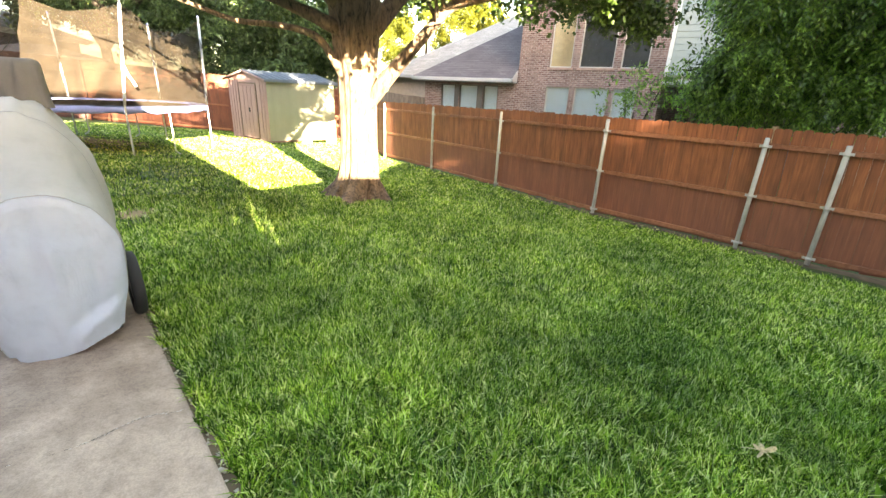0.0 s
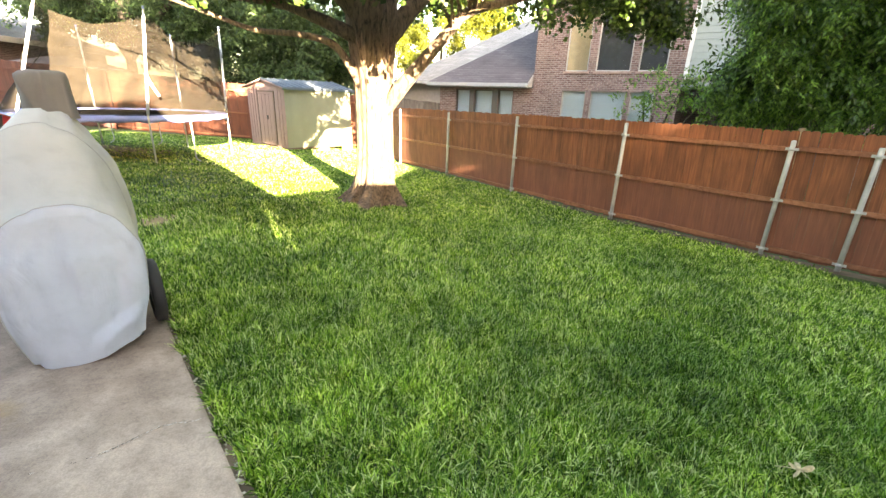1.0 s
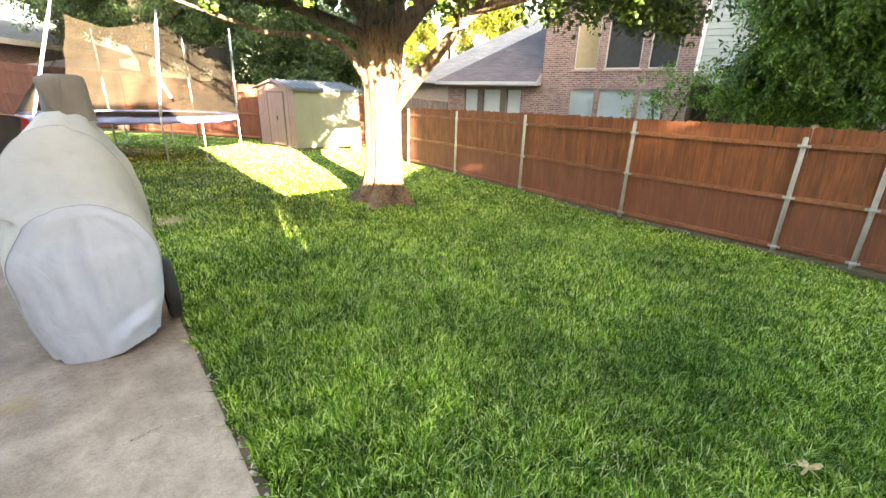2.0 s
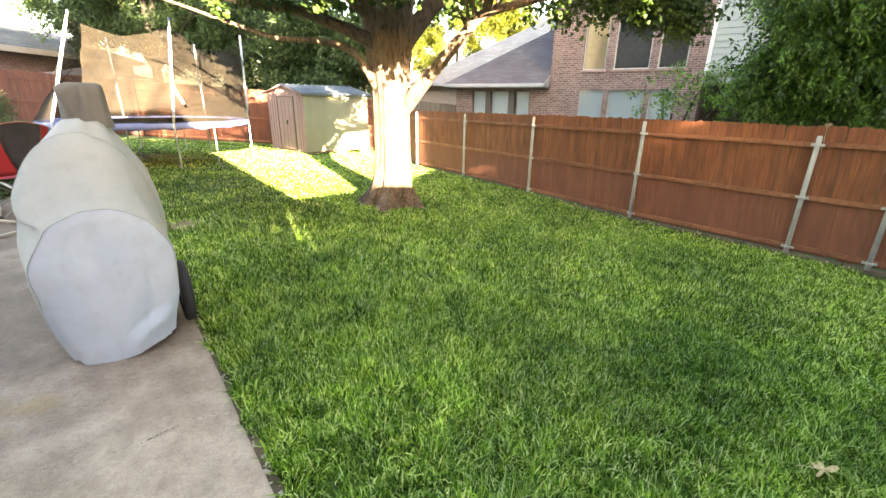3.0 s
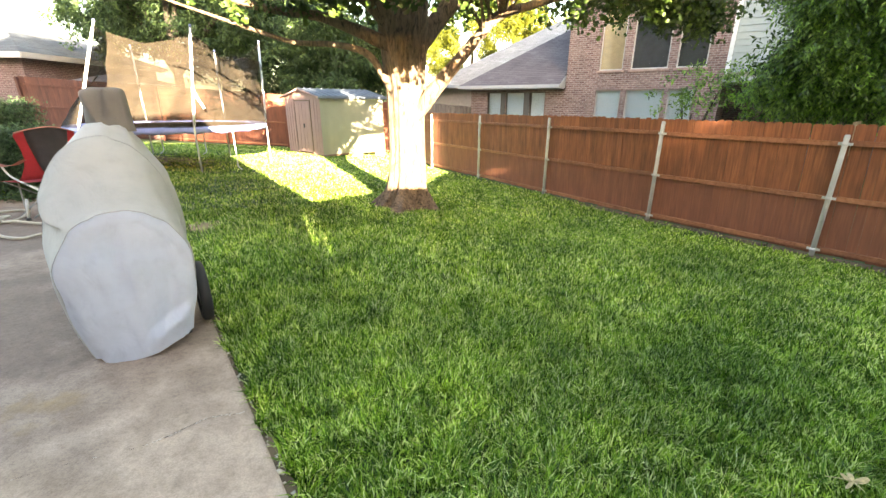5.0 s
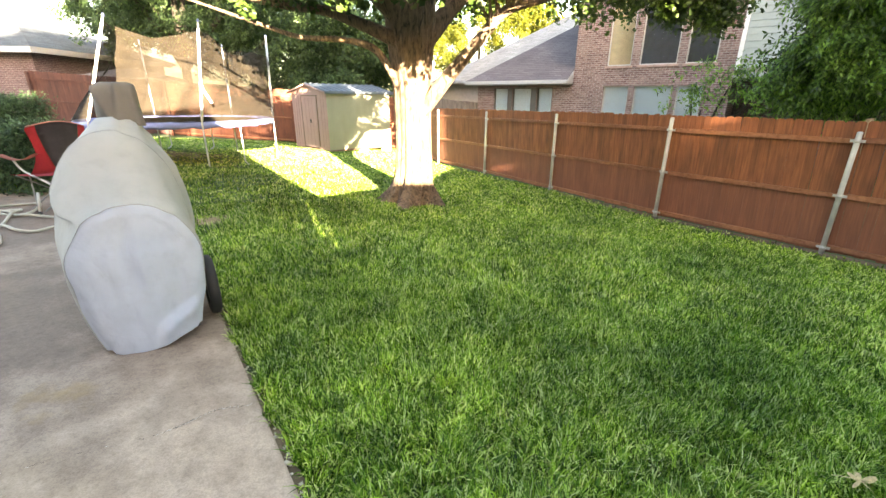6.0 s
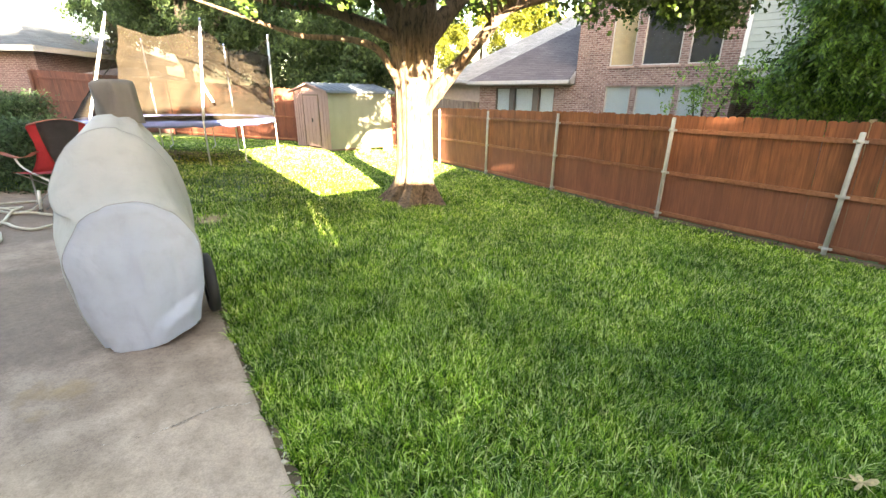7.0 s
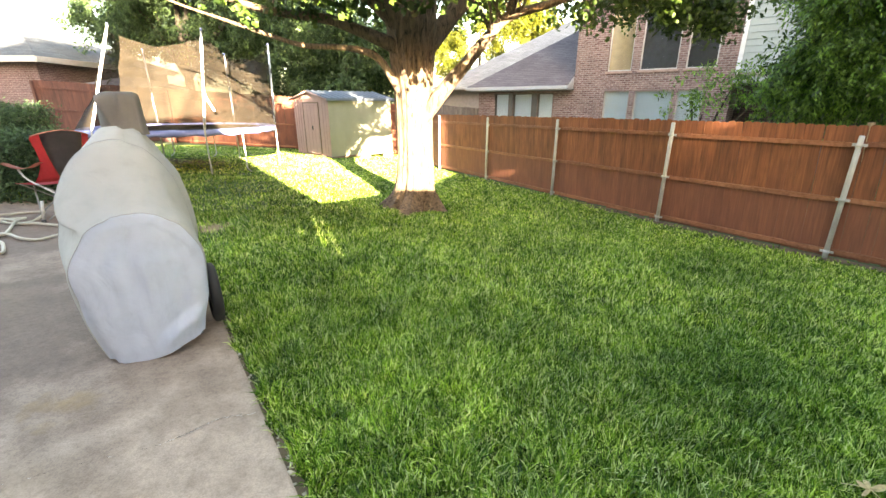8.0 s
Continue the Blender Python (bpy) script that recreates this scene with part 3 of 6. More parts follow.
def clear_glass():
    m, nt, b = mat("clear_pane")
    b.inputs["Base Color"].default_value = (1, 1, 1, 1)
    b.inputs["Roughness"].default_value = 0.02
    b.inputs["Transmission Weight"].default_value = 1.0
    b.inputs["IOR"].default_value = 1.3
    return m


M_CLEAR = clear_glass()


def roof_faces(bm, pts, faces, thick=0.14):
    v = [bm.verts.new(p) for p in pts]
    w = [bm.verts.new((p[0], p[1], p[2] - thick)) for p in pts]
    for f in faces:
        bm.faces.new([v[i] for i in f])
        bm.faces.new([w[i] for i in reversed(f)])
    edge = {}
    for f in faces:
        for a, b in zip(f, f[1:] + f[:1]):
            edge[(a, b)] = 1
    for a, b in edge:
        if (b, a) not in edge:
            bm.faces.new((v[b], v[a], w[a], w[b]))
    bmesh.ops.recalc_face_normals(bm, faces=bm.faces)
    return bm


def hip_roof(bm, x0, x1, y0, y1, z, pitch):
    """A hip roof over the plan box, ridge along its longer side."""
    w, d = x1 - x0, y1 - y0
    if w >= d:
        h = d / 2
        a, b = (x0 + h, (y0 + y1) / 2, z + pitch * h), (x1 - h, (y0 + y1) / 2, z + pitch * h)
        f = [(0, 1, 5, 4), (1, 2, 5), (2, 3, 4, 5), (3, 0, 4)]
    else:
        h = w / 2
        a, b = ((x0 + x1) / 2, y0 + h, z + pitch * h), ((x0 + x1) / 2, y1 - h, z + pitch * h)
        f = [(0, 1, 4), (1, 2, 5, 4), (2, 3, 5), (3, 0, 4, 5)]
    return roof_faces(bm, [(x0, y0, z), (x1, y0, z), (x1, y1, z), (x0, y1, z), a, b], [tuple(q) for q in f])


def build_neighbour():
    h = tagged(new("house"), "two-storey pinkish brick house with grey shingle roof and white windows", "house")
    h.matrix_basis = pose(5.38, 18.6, 0, 0, 0, -36.87)
    z0 = -1.2
    upper = [(1.27, 2.16, 2.55, 5.1), (2.44, 3.72, 2.55, 5.1), (3.98, 4.94, 2.55, 5.1)]
    lower = [(1.25, 2.2, 0.1, 1.83), (2.4, 3.7, 0.1, 1.83), (3.87, 4.7, 0.1, 1.83)]
    wing = [(-3.72, -3.0, 0.2, 1.8), (-2.77, -1.85, 0.2, 1.8), (-1.58, -0.87, 0.2, 1.8)]
    bm = bmesh.new()
    wall_with_openings(bm, 0.0, 5.5, z0, 6.4, 0.0, 0.3, upper + lower)
    box(bm, (0, 0.3, z0), (0.3, 9, 6.4))
    box(bm, (5.2, 0.3, z0), (5.5, 3.0, 6.4))
    box(bm, (0.3, 8.7, z0), (11, 9, 6.4))
    box(bm, (10.7, 0.3, z0), (11, 8.7, 6.4))
    part("wall", bm, M_BRICK, h)
    bm = bmesh.new()
    wall_with_openings(bm, -4.6, -0.002, z0, 1.895, 0.0, 0.25, wing)
    box(bm, (-4.6, 0.25, z0), (-4.35, 9, 1.895))
    part("wall", bm, M_BRICK, h, "one-storey brick wing wall")
    for a in upper:
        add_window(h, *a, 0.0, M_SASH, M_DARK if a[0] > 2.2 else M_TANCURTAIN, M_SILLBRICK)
    for a in lower:
        add_window(h, *a, 0.0, M_SASH, M_BLIND)
    for a in wing:
        add_window(h, *a, 0.0, M_BRONZE, M_BLIND)
    # siding of the right bay: lapped boards over a dark porch
    for i in range(20):
        z = 2.35 + i * 0.2
        m = Matrix.Translation((0, 0, z)) @ Matrix.Rotation(radians(-7), 4, "X")
        part("siding_board", boxed((5.635, -0.012, 0), (11.0, 0.022, 0.21), m), M_SIDING, h)
    part("corner_board", boxed((5.502, -0.02, 2.3), (5.63, 0.1, 6.4), bevel=0.006), M_TRIM, h)
    part("wall", boxed((5.5, 0.06, 2.2), (11.0, 0.3, 6.4)), M_TAN, h, "bay wall behind the siding")
    part("porch_ceiling", boxed((5.5, 0.0, 2.05), (11.0, 3.0, 2.2)), M_FASCIA, h)
    part("porch_wall", boxed((5.5, 3.0, z0), (11.0, 3.2, 2.05)), M_BRICK2, h)
    # roofs
    bm = bmesh.new()
    hip_roof(bm, -0.6, 11.6, -0.6, 9.6, 6.4, 0.65)
    part("roof", bm, M_SHINGLE, h)
    p = 0.65
    bm = bmesh.new()
    zt = 2.08
    roof_faces(bm, [(-4.95, -0.55, zt), (-0.06, -0.55, zt), (-0.06, 4.64, zt + p * 5.19), (-0.06, 9.8, zt), (-4.95, 9.8, zt)],
               [(0, 1, 2), (0, 2, 4), (4, 2, 3)], 0.08)
    part("roof", bm, M_SHINGLE, h, "dark grey shingle hip roof of the low wing")
    part("fascia", boxed((-4.97, -0.6, 1.93), (-0.05, -0.552, 2.07), bevel=0.006), M_FASCIA, h)
    part("fascia", boxed((-5.0, -0.552, 1.93), (-4.952, 9.8, 2.07), bevel=0.006), M_FASCIA, h)
    bm = bmesh.new()
    ends = [[bm.verts.new((x, y, z)) for y, z in ((-0.548, 1.93), (-0.548, 2.06), (-0.002, 2.41), (-0.002, 1.93))] for x in (-0.05, -0.02)]
    bm.faces.new(ends[0])
    bm.faces.new(ends[1][::-1])
    for i in range(4):
        bm.faces.new((ends[0][i - 1], ends[1][i - 1], ends[1][i], ends[0][i]))
    bmesh.ops.recalc_face_normals(bm, faces=bm.faces)
    part("eave_end", bm, M_FASCIA, h)
    part("soffit", boxed((-4.95, -0.55, 1.9), (-0.06, 0.0, 1.925)), M_FASCIA, h)
    for x0, x1 in ((-2.995, -2.775), (-1.845, -1.585)):
        part("mullion", boxed((x0, -0.012, 0.2), (x1, -0.002, 1.8), bevel=0.003), M_BRONZE, h)
    bm = bmesh.new()
    roof_faces(bm, [(-9.9, 3.3, 2.3), (-0.2, 3.3, 2.3), (-3.3, 8.5, 6.1), (-0.2, 13.6, 2.3), (-9.9, 13.6, 2.3)],
               [(0, 1, 2), (0, 2, 4), (4, 2, 3), (1, 3, 2)], 0.08)
    part("roof", bm, M_SUNLIT_SHINGLE, h, "shingle roof of the rear wing, sunlight put into its pale colour")
    part("fascia", boxed((-9.95, 3.24, 2.14), (-4.6, 3.295, 2.28), bevel=0.006), M_FASCIA, h)
    part("wall", boxed((-9.6, 3.8, z0), (-4.62, 4.05, 2.24)), M_REAR, h, "pale painted wall of the rear wing")
    part("wall", boxed((-9.6, 4.05, z0), (-9.35, 13.2, 2.24)), M_REAR, h, "pale painted wall of the rear wing")
    return h


M_SASH = plain("beige_window_frame", (0.52, 0.49, 0.47), 0.55, vary=0.08)
M_TANCURTAIN = plain("tan_curtain", (0.45, 0.34, 0.2), 0.8, vary=0.1)
M_SILLBRICK = plain("sill_brick", (0.36, 0.24, 0.21), 0.9, vary=0.2)
build_neighbour()


def low_house(name, x0, x1, y0, y1, z_eave, pitch, wall_mat, label, fascia_mat, roof_mat=None):
    h = tagged(new(name), label, name)
    bm = bmesh.new()
    wall_with_openings(bm, x0, x1, -1.2, z_eave - 0.15, y0, y0 + 0.3, [])
    box(bm, (x1 - 0.3, y0 + 0.3, -1.2), (x1, y1, z_eave - 0.15))
    box(bm, (x0, y0 + 0.3, -1.2), (x0 + 0.3, y1, z_eave - 0.15))
    part("wall", bm, wall_mat, h)
    bm = bmesh.new()
    hip_roof(bm, x0 - 0.5, x1 + 0.5, y0 - 0.5, y1 + 0.5, z_eave, pitch)
    part("roof", bm, roof_mat or M_SHINGLE, h)
    for lo, hi in (((x0 - 0.52, y0 - 0.55, z_eave - 0.26), (x1 + 0.52, y0 - 0.505, z_eave - 0.01)), ((x1 + 0.505, y0 - 0.5, z_eave - 0.26), (x1 + 0.55, y1, z_eave - 0.01))):
        part("fascia", boxed(lo, hi, bevel=0.008), fascia_mat, h)
    return h


low_house("house", -41.0, -18.2, 20.5, 30.0, 3.35, 0.42, M_BRICK2, "low red brick house with hip roof and white fascia", M_FASCIA, M_BLUESHINGLE)
low_house("outbuilding", -15.64, -12.90, 19.9, 21.7, 2.09, 0.3, M_TAN, "low outbuilding with a white fascia behind the back fence", M_TRIM)
low_house("house", 17.0, 30.0, 13.0, 24.0, 4.6, 0.5, M_STUCCO, "pale stucco house seen through the leaves beyond the fence", M_TRIM)


def build_own_house():
    """The unseen house behind the patio; screens, stack and roofline are added to keep the low sun off most of the
    yard.
    """
    h = tagged(new("house"), "unseen own brick house behind the patio, with gable and screen added for shade", "house")
    y0, y1 = -12.0, -4.0
    part("wall", boxed((-2.6, y0, -0.3), (7.6, -6.1, 2.3)), M_BRICK2, h)
    part("roof", boxed((-2.62, y0 - 0.1, 2.3), (7.7, -6.02, 2.46), bevel=0.02), M_SHINGLE, h, "flat roof of the low rear part")
    # boarded gable added over the patio; narrow openings near its foot cast sun streaks
    slots = [(2.086, 2.116, 2.03, 2.36), (2.09, 2.114, 2.41, 2.5), (1.867, 1.888, 2.11, 2.2), (1.867, 1.887, 2.26, 2.32), (1.647, 1.667, 2.2, 2.27), (1.647, 1.666, 2.34, 2.4)]
    bm = wall_with_openings(bmesh.new(), -2.6, 2.2, -0.3, 2.52, y1 - 0.03, y1, slots)
    part("shading_gable", bm, M_TAN, h, "unseen boarding whose narrow openings make the sun streaks")
    bm = bmesh.new()
    f = [[bm.verts.new((x, y, z)) for x, z in ((-2.6, 2.522), (2.2, 2.522), (0.35, 4.36), (-2.6, 3.92))] for y in (y1 - 0.03, y1)]
    bm.faces.new(f[0])
    bm.faces.new(f[1][::-1])
    for i in range(4):
        bm.faces.new((f[0][i - 1], f[1][i - 1], f[1][i], f[0][i]))
    bmesh.ops.recalc_face_normals(bm, faces=bm.faces)
    part("shading_gable", bm, M_TAN, h)
    bm = bmesh.new()
    roof_faces(bm, [(2.45, y1 - 0.32, 2.45), (2.45, y1, 2.45), (0.35, y1, 4.55), (0.35, y1 - 0.32, 4.55), (-2.6, y1, 4.1), (-2.6, y1 - 0.32, 4.1)],
               [(0, 1, 2, 3), (3, 2, 4, 5)], 0.12)
    part("roof", bm, M_SHINGLE, h, "narrow shingle cap of the gable")
    # boards added to shape the sun patch, their top climbing towards the stack
    top = ((2.22, 2.55), (3.68, 2.78), (4.35, 2.8), (7.68, 3.84))
    holes = [(3.035, 3.062, 2.06, 2.3)]
    for (xa, za), (xb, zb) in zip(top, top[1:]):
        low = min(za, zb) - 0.26 if xb < 7.0 else 2.5
        bm = wall_with_openings(bmesh.new(), xa, xb - 0.002, -0.6, low, y1 - 0.03, y1, [q for q in holes if xa < q[0] < xb and q[3] < low])
        for x0, x1, z0, z1 in ([(xa, xb - 0.002, 0, 0)] if xb < 7.0 else [(xa, 7.555, 0, 0), (7.555, 7.612, 3.38, 3.53), (7.612, xb, 0, 0)]):
            def at(x):
                return za + (zb - za) * (x - xa) / (xb - xa)
            spans = [((low, low), (at(x0), at(x1)))] if not z1 else [((low, low), (z0, z0)), ((z1, z1), (at(x0), at(x1)))]
            for (a0, a1), (b0, b1) in spans:
                f = [[bm.verts.new((x, y, z)) for x, z in ((x0, a0), (x1, a1), (x1, b1), (x0, b0))] for y in (y1 - 0.03, y1)]
                bm.faces.new(f[0])
                bm.faces.new(f[1][::-1])
                for i in range(4):
                    bm.faces.new((f[0][i - 1], f[1][i - 1], f[1][i], f[0][i]))
        bmesh.ops.recalc_face_normals(bm, faces=bm.faces)
        part("shading_screen", bm, M_TAN, h)
    # unseen stack added to keep the sun off the side fence
    part("shading_stack", boxed((7.74, -4.25, -0.9), (8.2, y1, 3.898), bevel=0.02), M_BRICK2, h)
    part("shading_stack", boxed((7.72, -5.6, 3.9), (8.2, y1, 9.0), bevel=0.02), M_BRICK2, h)
    # unseen tall wing added to shade the left house and back fence
    part("wall", boxed((-22.0, y0, -0.3), (-2.64, y1, 8.2)), M_BRICK2, h)
    bm = bmesh.new()
    hip_roof(bm, -22.4, -2.62, y0 - 0.3, y1 + 0.2, 8.2, 0.7)
    part("roof", bm, M_SHINGLE, h)
    # unseen tall block, turned along the sun's way, added to shade fence and neighbour
    g = tagged(new("house"), "unseen tall brick block added to shade the side yard", "house")
    g.matrix_basis = Matrix.Translation((8.6, -4.0, 0)) @ Matrix.Rotation(math.atan2(-SUN_WAY.x, SUN_WAY.y), 4, "Z") @ Matrix.Translation((-8.95, 4.0, 0))
    part("wall", boxed((8.95, -7.0, -0.9), (32.0, y1, 10.5)), M_BRICK2, g)
    bm = bmesh.new()
    hip_roof(bm, 8.93, 32.4, -7.3, y1 + 0.3, 10.5, 0.7)
    part("roof", bm, M_SHINGLE, g)
    # unseen low wall added to trim the strip of sun on the fence
    part("wall", boxed((8.21, -4.6, -0.9), (8.7, y1 - 0.06, 3.3)), M_BRICK2, h, "unseen low wall added to trim the sunlight on the fence")
    return h


build_own_house()


# ---- trees ----
def bark_mat(name, dark, light):
    m, nt, b = mat(name)
    mp = tex(nt, "ShaderNodeMapping", Scale=(18.0, 18.0, 5.0))
    nt.links.new(coords(nt), mp.inputs[0])
    n1 = tex(nt, "ShaderNodeTexNoise", Scale=1.0, Detail=8.0, Roughness=0.66, Distortion=0.9)
    nt.links.new(mp.outputs[0], n1.inputs["Vector"])
    n2 = tex(nt, "ShaderNodeTexNoise", Scale=2.0, Detail=4.0)
    nt.links.new(coords(nt), n2.inputs["Vector"])
    c = ramp(nt, n1.outputs[0], [(0.36, dark), (0.5, light), (0.68, [x * 1.5 for x in light])])
    c = mixc(nt, c, ramp(nt, n2.outputs[0], [(0.35, (0.75, 0.75, 0.72)), (0.65, (1.15, 1.12, 1.1))]), 0.8, "MULTIPLY")
    nt.links.new(c, b.inputs["Base Color"])
    b.inputs["Roughness"].default_value = 0.92
    bump(nt, b, n1.outputs[0], 0.9, 0.03)
    return m


M_BARK = bark_mat("grey_brown_bark", (0.03, 0.021, 0.015), (0.13, 0.092, 0.062))
M_FARBARK = bark_mat("dark_bark", (0.012, 0.01, 0.008), (0.04, 0.032, 0.025))
M_LEAF = leafy("yard_tree_leaves", (0.021, 0.046, 0.012), (0.06, 0.108, 0.02), 0.5, 0.24, 0.5)
M_LEAF2 = leafy("glossy_leaves", (0.022, 0.066, 0.016), (0.19, 0.36, 0.068), 0.3, 0.42, 1.7)
M_LEAF2.node_tree.nodes["Principled BSDF"].inputs["Specular IOR Level"].default_value = 0.6
M_LEAF3 = leafy("wood_leaves", (0.026, 0.056, 0.027), (0.08, 0.135, 0.05), 0.55, 0.3, 0.5)
M_LEAF4 = leafy("yellow_green_leaves", (0.06, 0.075, 0.007), (0.13, 0.14, 0.012), 0.55, 0.4, 0.3)
M_HEDGE = leafy("hedge_leaves", (0.03, 0.066, 0.033), (0.1, 0.175, 0.085), 0.62, 0.2, 1.2)


def ellipsoid_points(rng, n, c, r, shell=0.6, zmin=None):
    out = []
    while len(out) < n:
        d = rng.normal(size=3)
        d /= np.linalg.norm(d)
        p = np.array(c) + d * np.array(r) * (shell + (1 - shell) * rng.random())
        if zmin is None or p[2] > zmin:
            out.append(p)
    return out


def twigs(bm, rng, roots, centres, rad=0.012, every=3):
    """Thin twigs from the nearest of the roots to every third clump."""
    R = np.array([tuple(r) for r in roots])
    for c in centres[::every]:
        k = R[np.argmin(((R - c) ** 2).sum(1))]
        mid = (k + c) / 2 + rng.normal(size=3) * 0.12
        tube(bm, bezier([k, mid, c], 3), [rad * 1.8, rad * 1.6, rad * 1.4, rad * 1.2, rad, rad * 0.8, rad * 0.5], 5, False)


def yard_tree():
    rng = np.random.default_rng(21)
    t = tagged(new("tree"), "large shade tree with flared sunlit trunk and spreading low limbs", "tree")
    cx, cy = -0.485, 7.2
    g = ground_z(cx, cy)
    bm = bmesh.new()
    # trunk: rings with root flare and fluting
    zs = [-0.12, 0.0, 0.04, 0.09, 0.14, 0.19, 0.24, 0.29, 0.34, 0.42, 0.52, 0.9, 1.3, 1.65, 1.95, 2.2, 2.45, 2.75, 3.1]
    rs = [0.7, 0.59, 0.545, 0.495, 0.45, 0.412, 0.38, 0.358, 0.342, 0.324, 0.308, 0.288, 0.284, 0.288, 0.3, 0.325, 0.35, 0.375, 0.38]
    n = 168
    rings = []
    for z, r in zip(zs, rs):
        fl = max(0.0, (r - 0.31)) if z < 0.6 else 0.0
        ring = []
        for k in range(n):
            a = 2 * math.pi * k / n
            rr = r + fl * 0.55 * math.sin(a * 5 + 3.4) + fl * 0.3 * math.sin(a * 9 + 5.0) + 0.012 * math.sin(a * 7 + z * 1.3) + 0.012 * noise.noise((math.cos(a) * 3, math.sin(a) * 3, z * 2))
            rr -= (0.012 + 0.28 * fl) * abs(math.sin(a * 8.5 + 1.2 * noise.noise((math.cos(a) * 4, math.sin(a) * 4, z * 1.5)))) ** 3
            rr += (0.006 + 0.12 * fl) * math.sin(a * 23 + 2.5 * noise.noise((math.cos(a) * 2, math.sin(a) * 2, z)))
            rr += 0.014 * noise.noise((math.cos(a) * 11, math.sin(a) * 11, z * 2.5)) + fl * 0.25 * noise.noise((math.cos(a) * 5, math.sin(a) * 5, z * 6))
            reach = 1.0 + 3.2 * fl if math.sin(a) < 0 else 1.0
            ring.append(bm.verts.new((cx - 0.3 * fl + rr * math.cos(a) * (1 - 0.6 * fl), cy + rr * math.sin(a) * reach, g + z)))
        rings.append(ring)
    for a, b in zip(rings, rings[1:]):
        for k in range(n):
            bm.faces.new((a[k], a[(k + 1) % n], b[(k + 1) % n], b[k])).smooth = True
    bm.faces.new(rings[-1])
    part("trunk", bm, M_BARK, t, "furrowed grey-brown bark with flared roots")
    limbs = [
        ([(-0.45, 7.2, 0.95), (-0.05, 7.0, 1.5), (0.3, 6.95, 1.9), (0.63, 6.95, 2.27), (0.94, 6.95, 2.57), (1.5, 6.9, 2.72), (2.6, 6.6, 3.0)], (0.1, 0.115, 0.094, 0.082, 0.074, 0.056, 0.03)),
        ([(-0.45, 7.1, 2.06), (-0.89, 7.0, 2.25), (-1.22, 6.98, 2.38), (-1.71, 6.95, 2.54), (-2.39, 6.9, 2.62), (-2.84, 6.8, 2.71), (-3.48, 6.6, 2.92)], (0.12, 0.1, 0.085, 0.07, 0.058, 0.045, 0.02)),
        ([(-0.62, 7.1, 1.35), (-0.84, 7.0, 1.81), (-1.0, 6.97, 2.02), (-1.23, 6.96, 2.12), (-1.6, 6.95, 2.17), (-2.11, 6.9, 2.19), (-2.66, 6.85, 2.35), (-3.2, 6.7, 2.52), (-3.69, 6.5, 2.68), (-4.24, 6.20, 2.94), (-4.79, 5.90, 3.25)], (0.04, 0.056, 0.056, 0.05, 0.042, 0.036, 0.028, 0.021, 0.016, 0.01, 0.004)),
        ([(-0.5, 7.15, 2.3), (-0.85, 7.0, 2.7), (-1.45, 6.8, 3.15), (-2.3, 6.4, 3.8), (-3.2, 5.9, 4.6)], (0.2, 0.16, 0.14, 0.1, 0.04)),
        ([(-0.4, 7.2, 2.8), (-0.3, 7.3, 3.6), (-0.1, 7.5, 4.6), (0.1, 7.6, 5.8)], (0.27, 0.22, 0.15, 0.05)),
        ([(-0.25, 7.2, 2.2), (0.2, 7.35, 2.75), (0.8, 7.5, 3.3), (1.8, 7.6, 4.2), (2.8, 7.4, 4.8)], (0.15, 0.13, 0.11, 0.07, 0.03)),
        ([(-0.45, 7.4, 2.6), (-0.9, 8.2, 3.3), (-1.6, 9.4, 4.0)], (0.18, 0.12, 0.05)),
    ]
    roots = []
    for pts, r in limbs:
        run = bezier(pts, 5)
        rad = np.interp(np.linspace(0, 1, len(run)), np.linspace(0, 1, len(r)), r)
        bm = bmesh.new()
        tube(bm, run, list(rad), 14)
        part("limb", bm, M_BARK, t)
        roots += run[4:]
    cl = ellipsoid_points(rng, 240, (-0.3, 7.1, 4.9), (4.4, 4.2, 2.1), 0.55, 2.95)
    cl += [np.array((rng.uniform(1.9, 4.2), rng.uniform(7.45, 8.8), rng.uniform(2.85, 3.5))) for _ in range(26)]
    cl += [np.array((rng.uniform(-4.4, -0.9), rng.uniform(6.0, 8.2), rng.uniform(2.85, 3.4))) for _ in range(34)]
    cl += [np.array((rng.uniform(-0.2, 1.0), rng.uniform(8.6, 10.4), rng.uniform(3.1, 3.9))) for _ in range(24)]
    # clumps added out of view over the patio, to shade the upper trunk
    for i in range(170):
        ahead = rng.uniform(2.1, 5.4)
        u = min(0.5, rng.normal(-0.15, 0.45)) if i < 120 else rng.uniform(-1.6, 3.6)
        cl.append(np.array((u + 0.405 * ahead, 7.2 - ahead, 1.88 + 0.253 * ahead + rng.uniform(0.0, 1.9))))
    for i in range(70):
        ahead = rng.uniform(1.2, 4.6)
        cl.append(np.array((rng.uniform(-2.7, -0.5) + 0.405 * ahead, 7.2 - ahead, 2.25 + 0.253 * ahead + rng.uniform(0.0, 1.4))))
    for i in range(40):
        ahead = rng.uniform(0.8, 3.6)
        cl.append(np.array((rng.uniform(-4.8, -2.4) + 0.405 * ahead, 7.2 - ahead, 2.75 + 0.253 * ahead + rng.uniform(0.0, 1.2))))
    for i in range(110):
        ahead = rng.uniform(1.9, 4.2)
        cl.append(np.array((rng.uniform(-3.3, -0.5) + 0.405 * ahead, 7.2 - ahead, 2.12 + 0.253 * ahead + rng.uniform(0.0, 0.7))))
    for i in range(70):
        ahead = rng.uniform(2.0, 5.0)
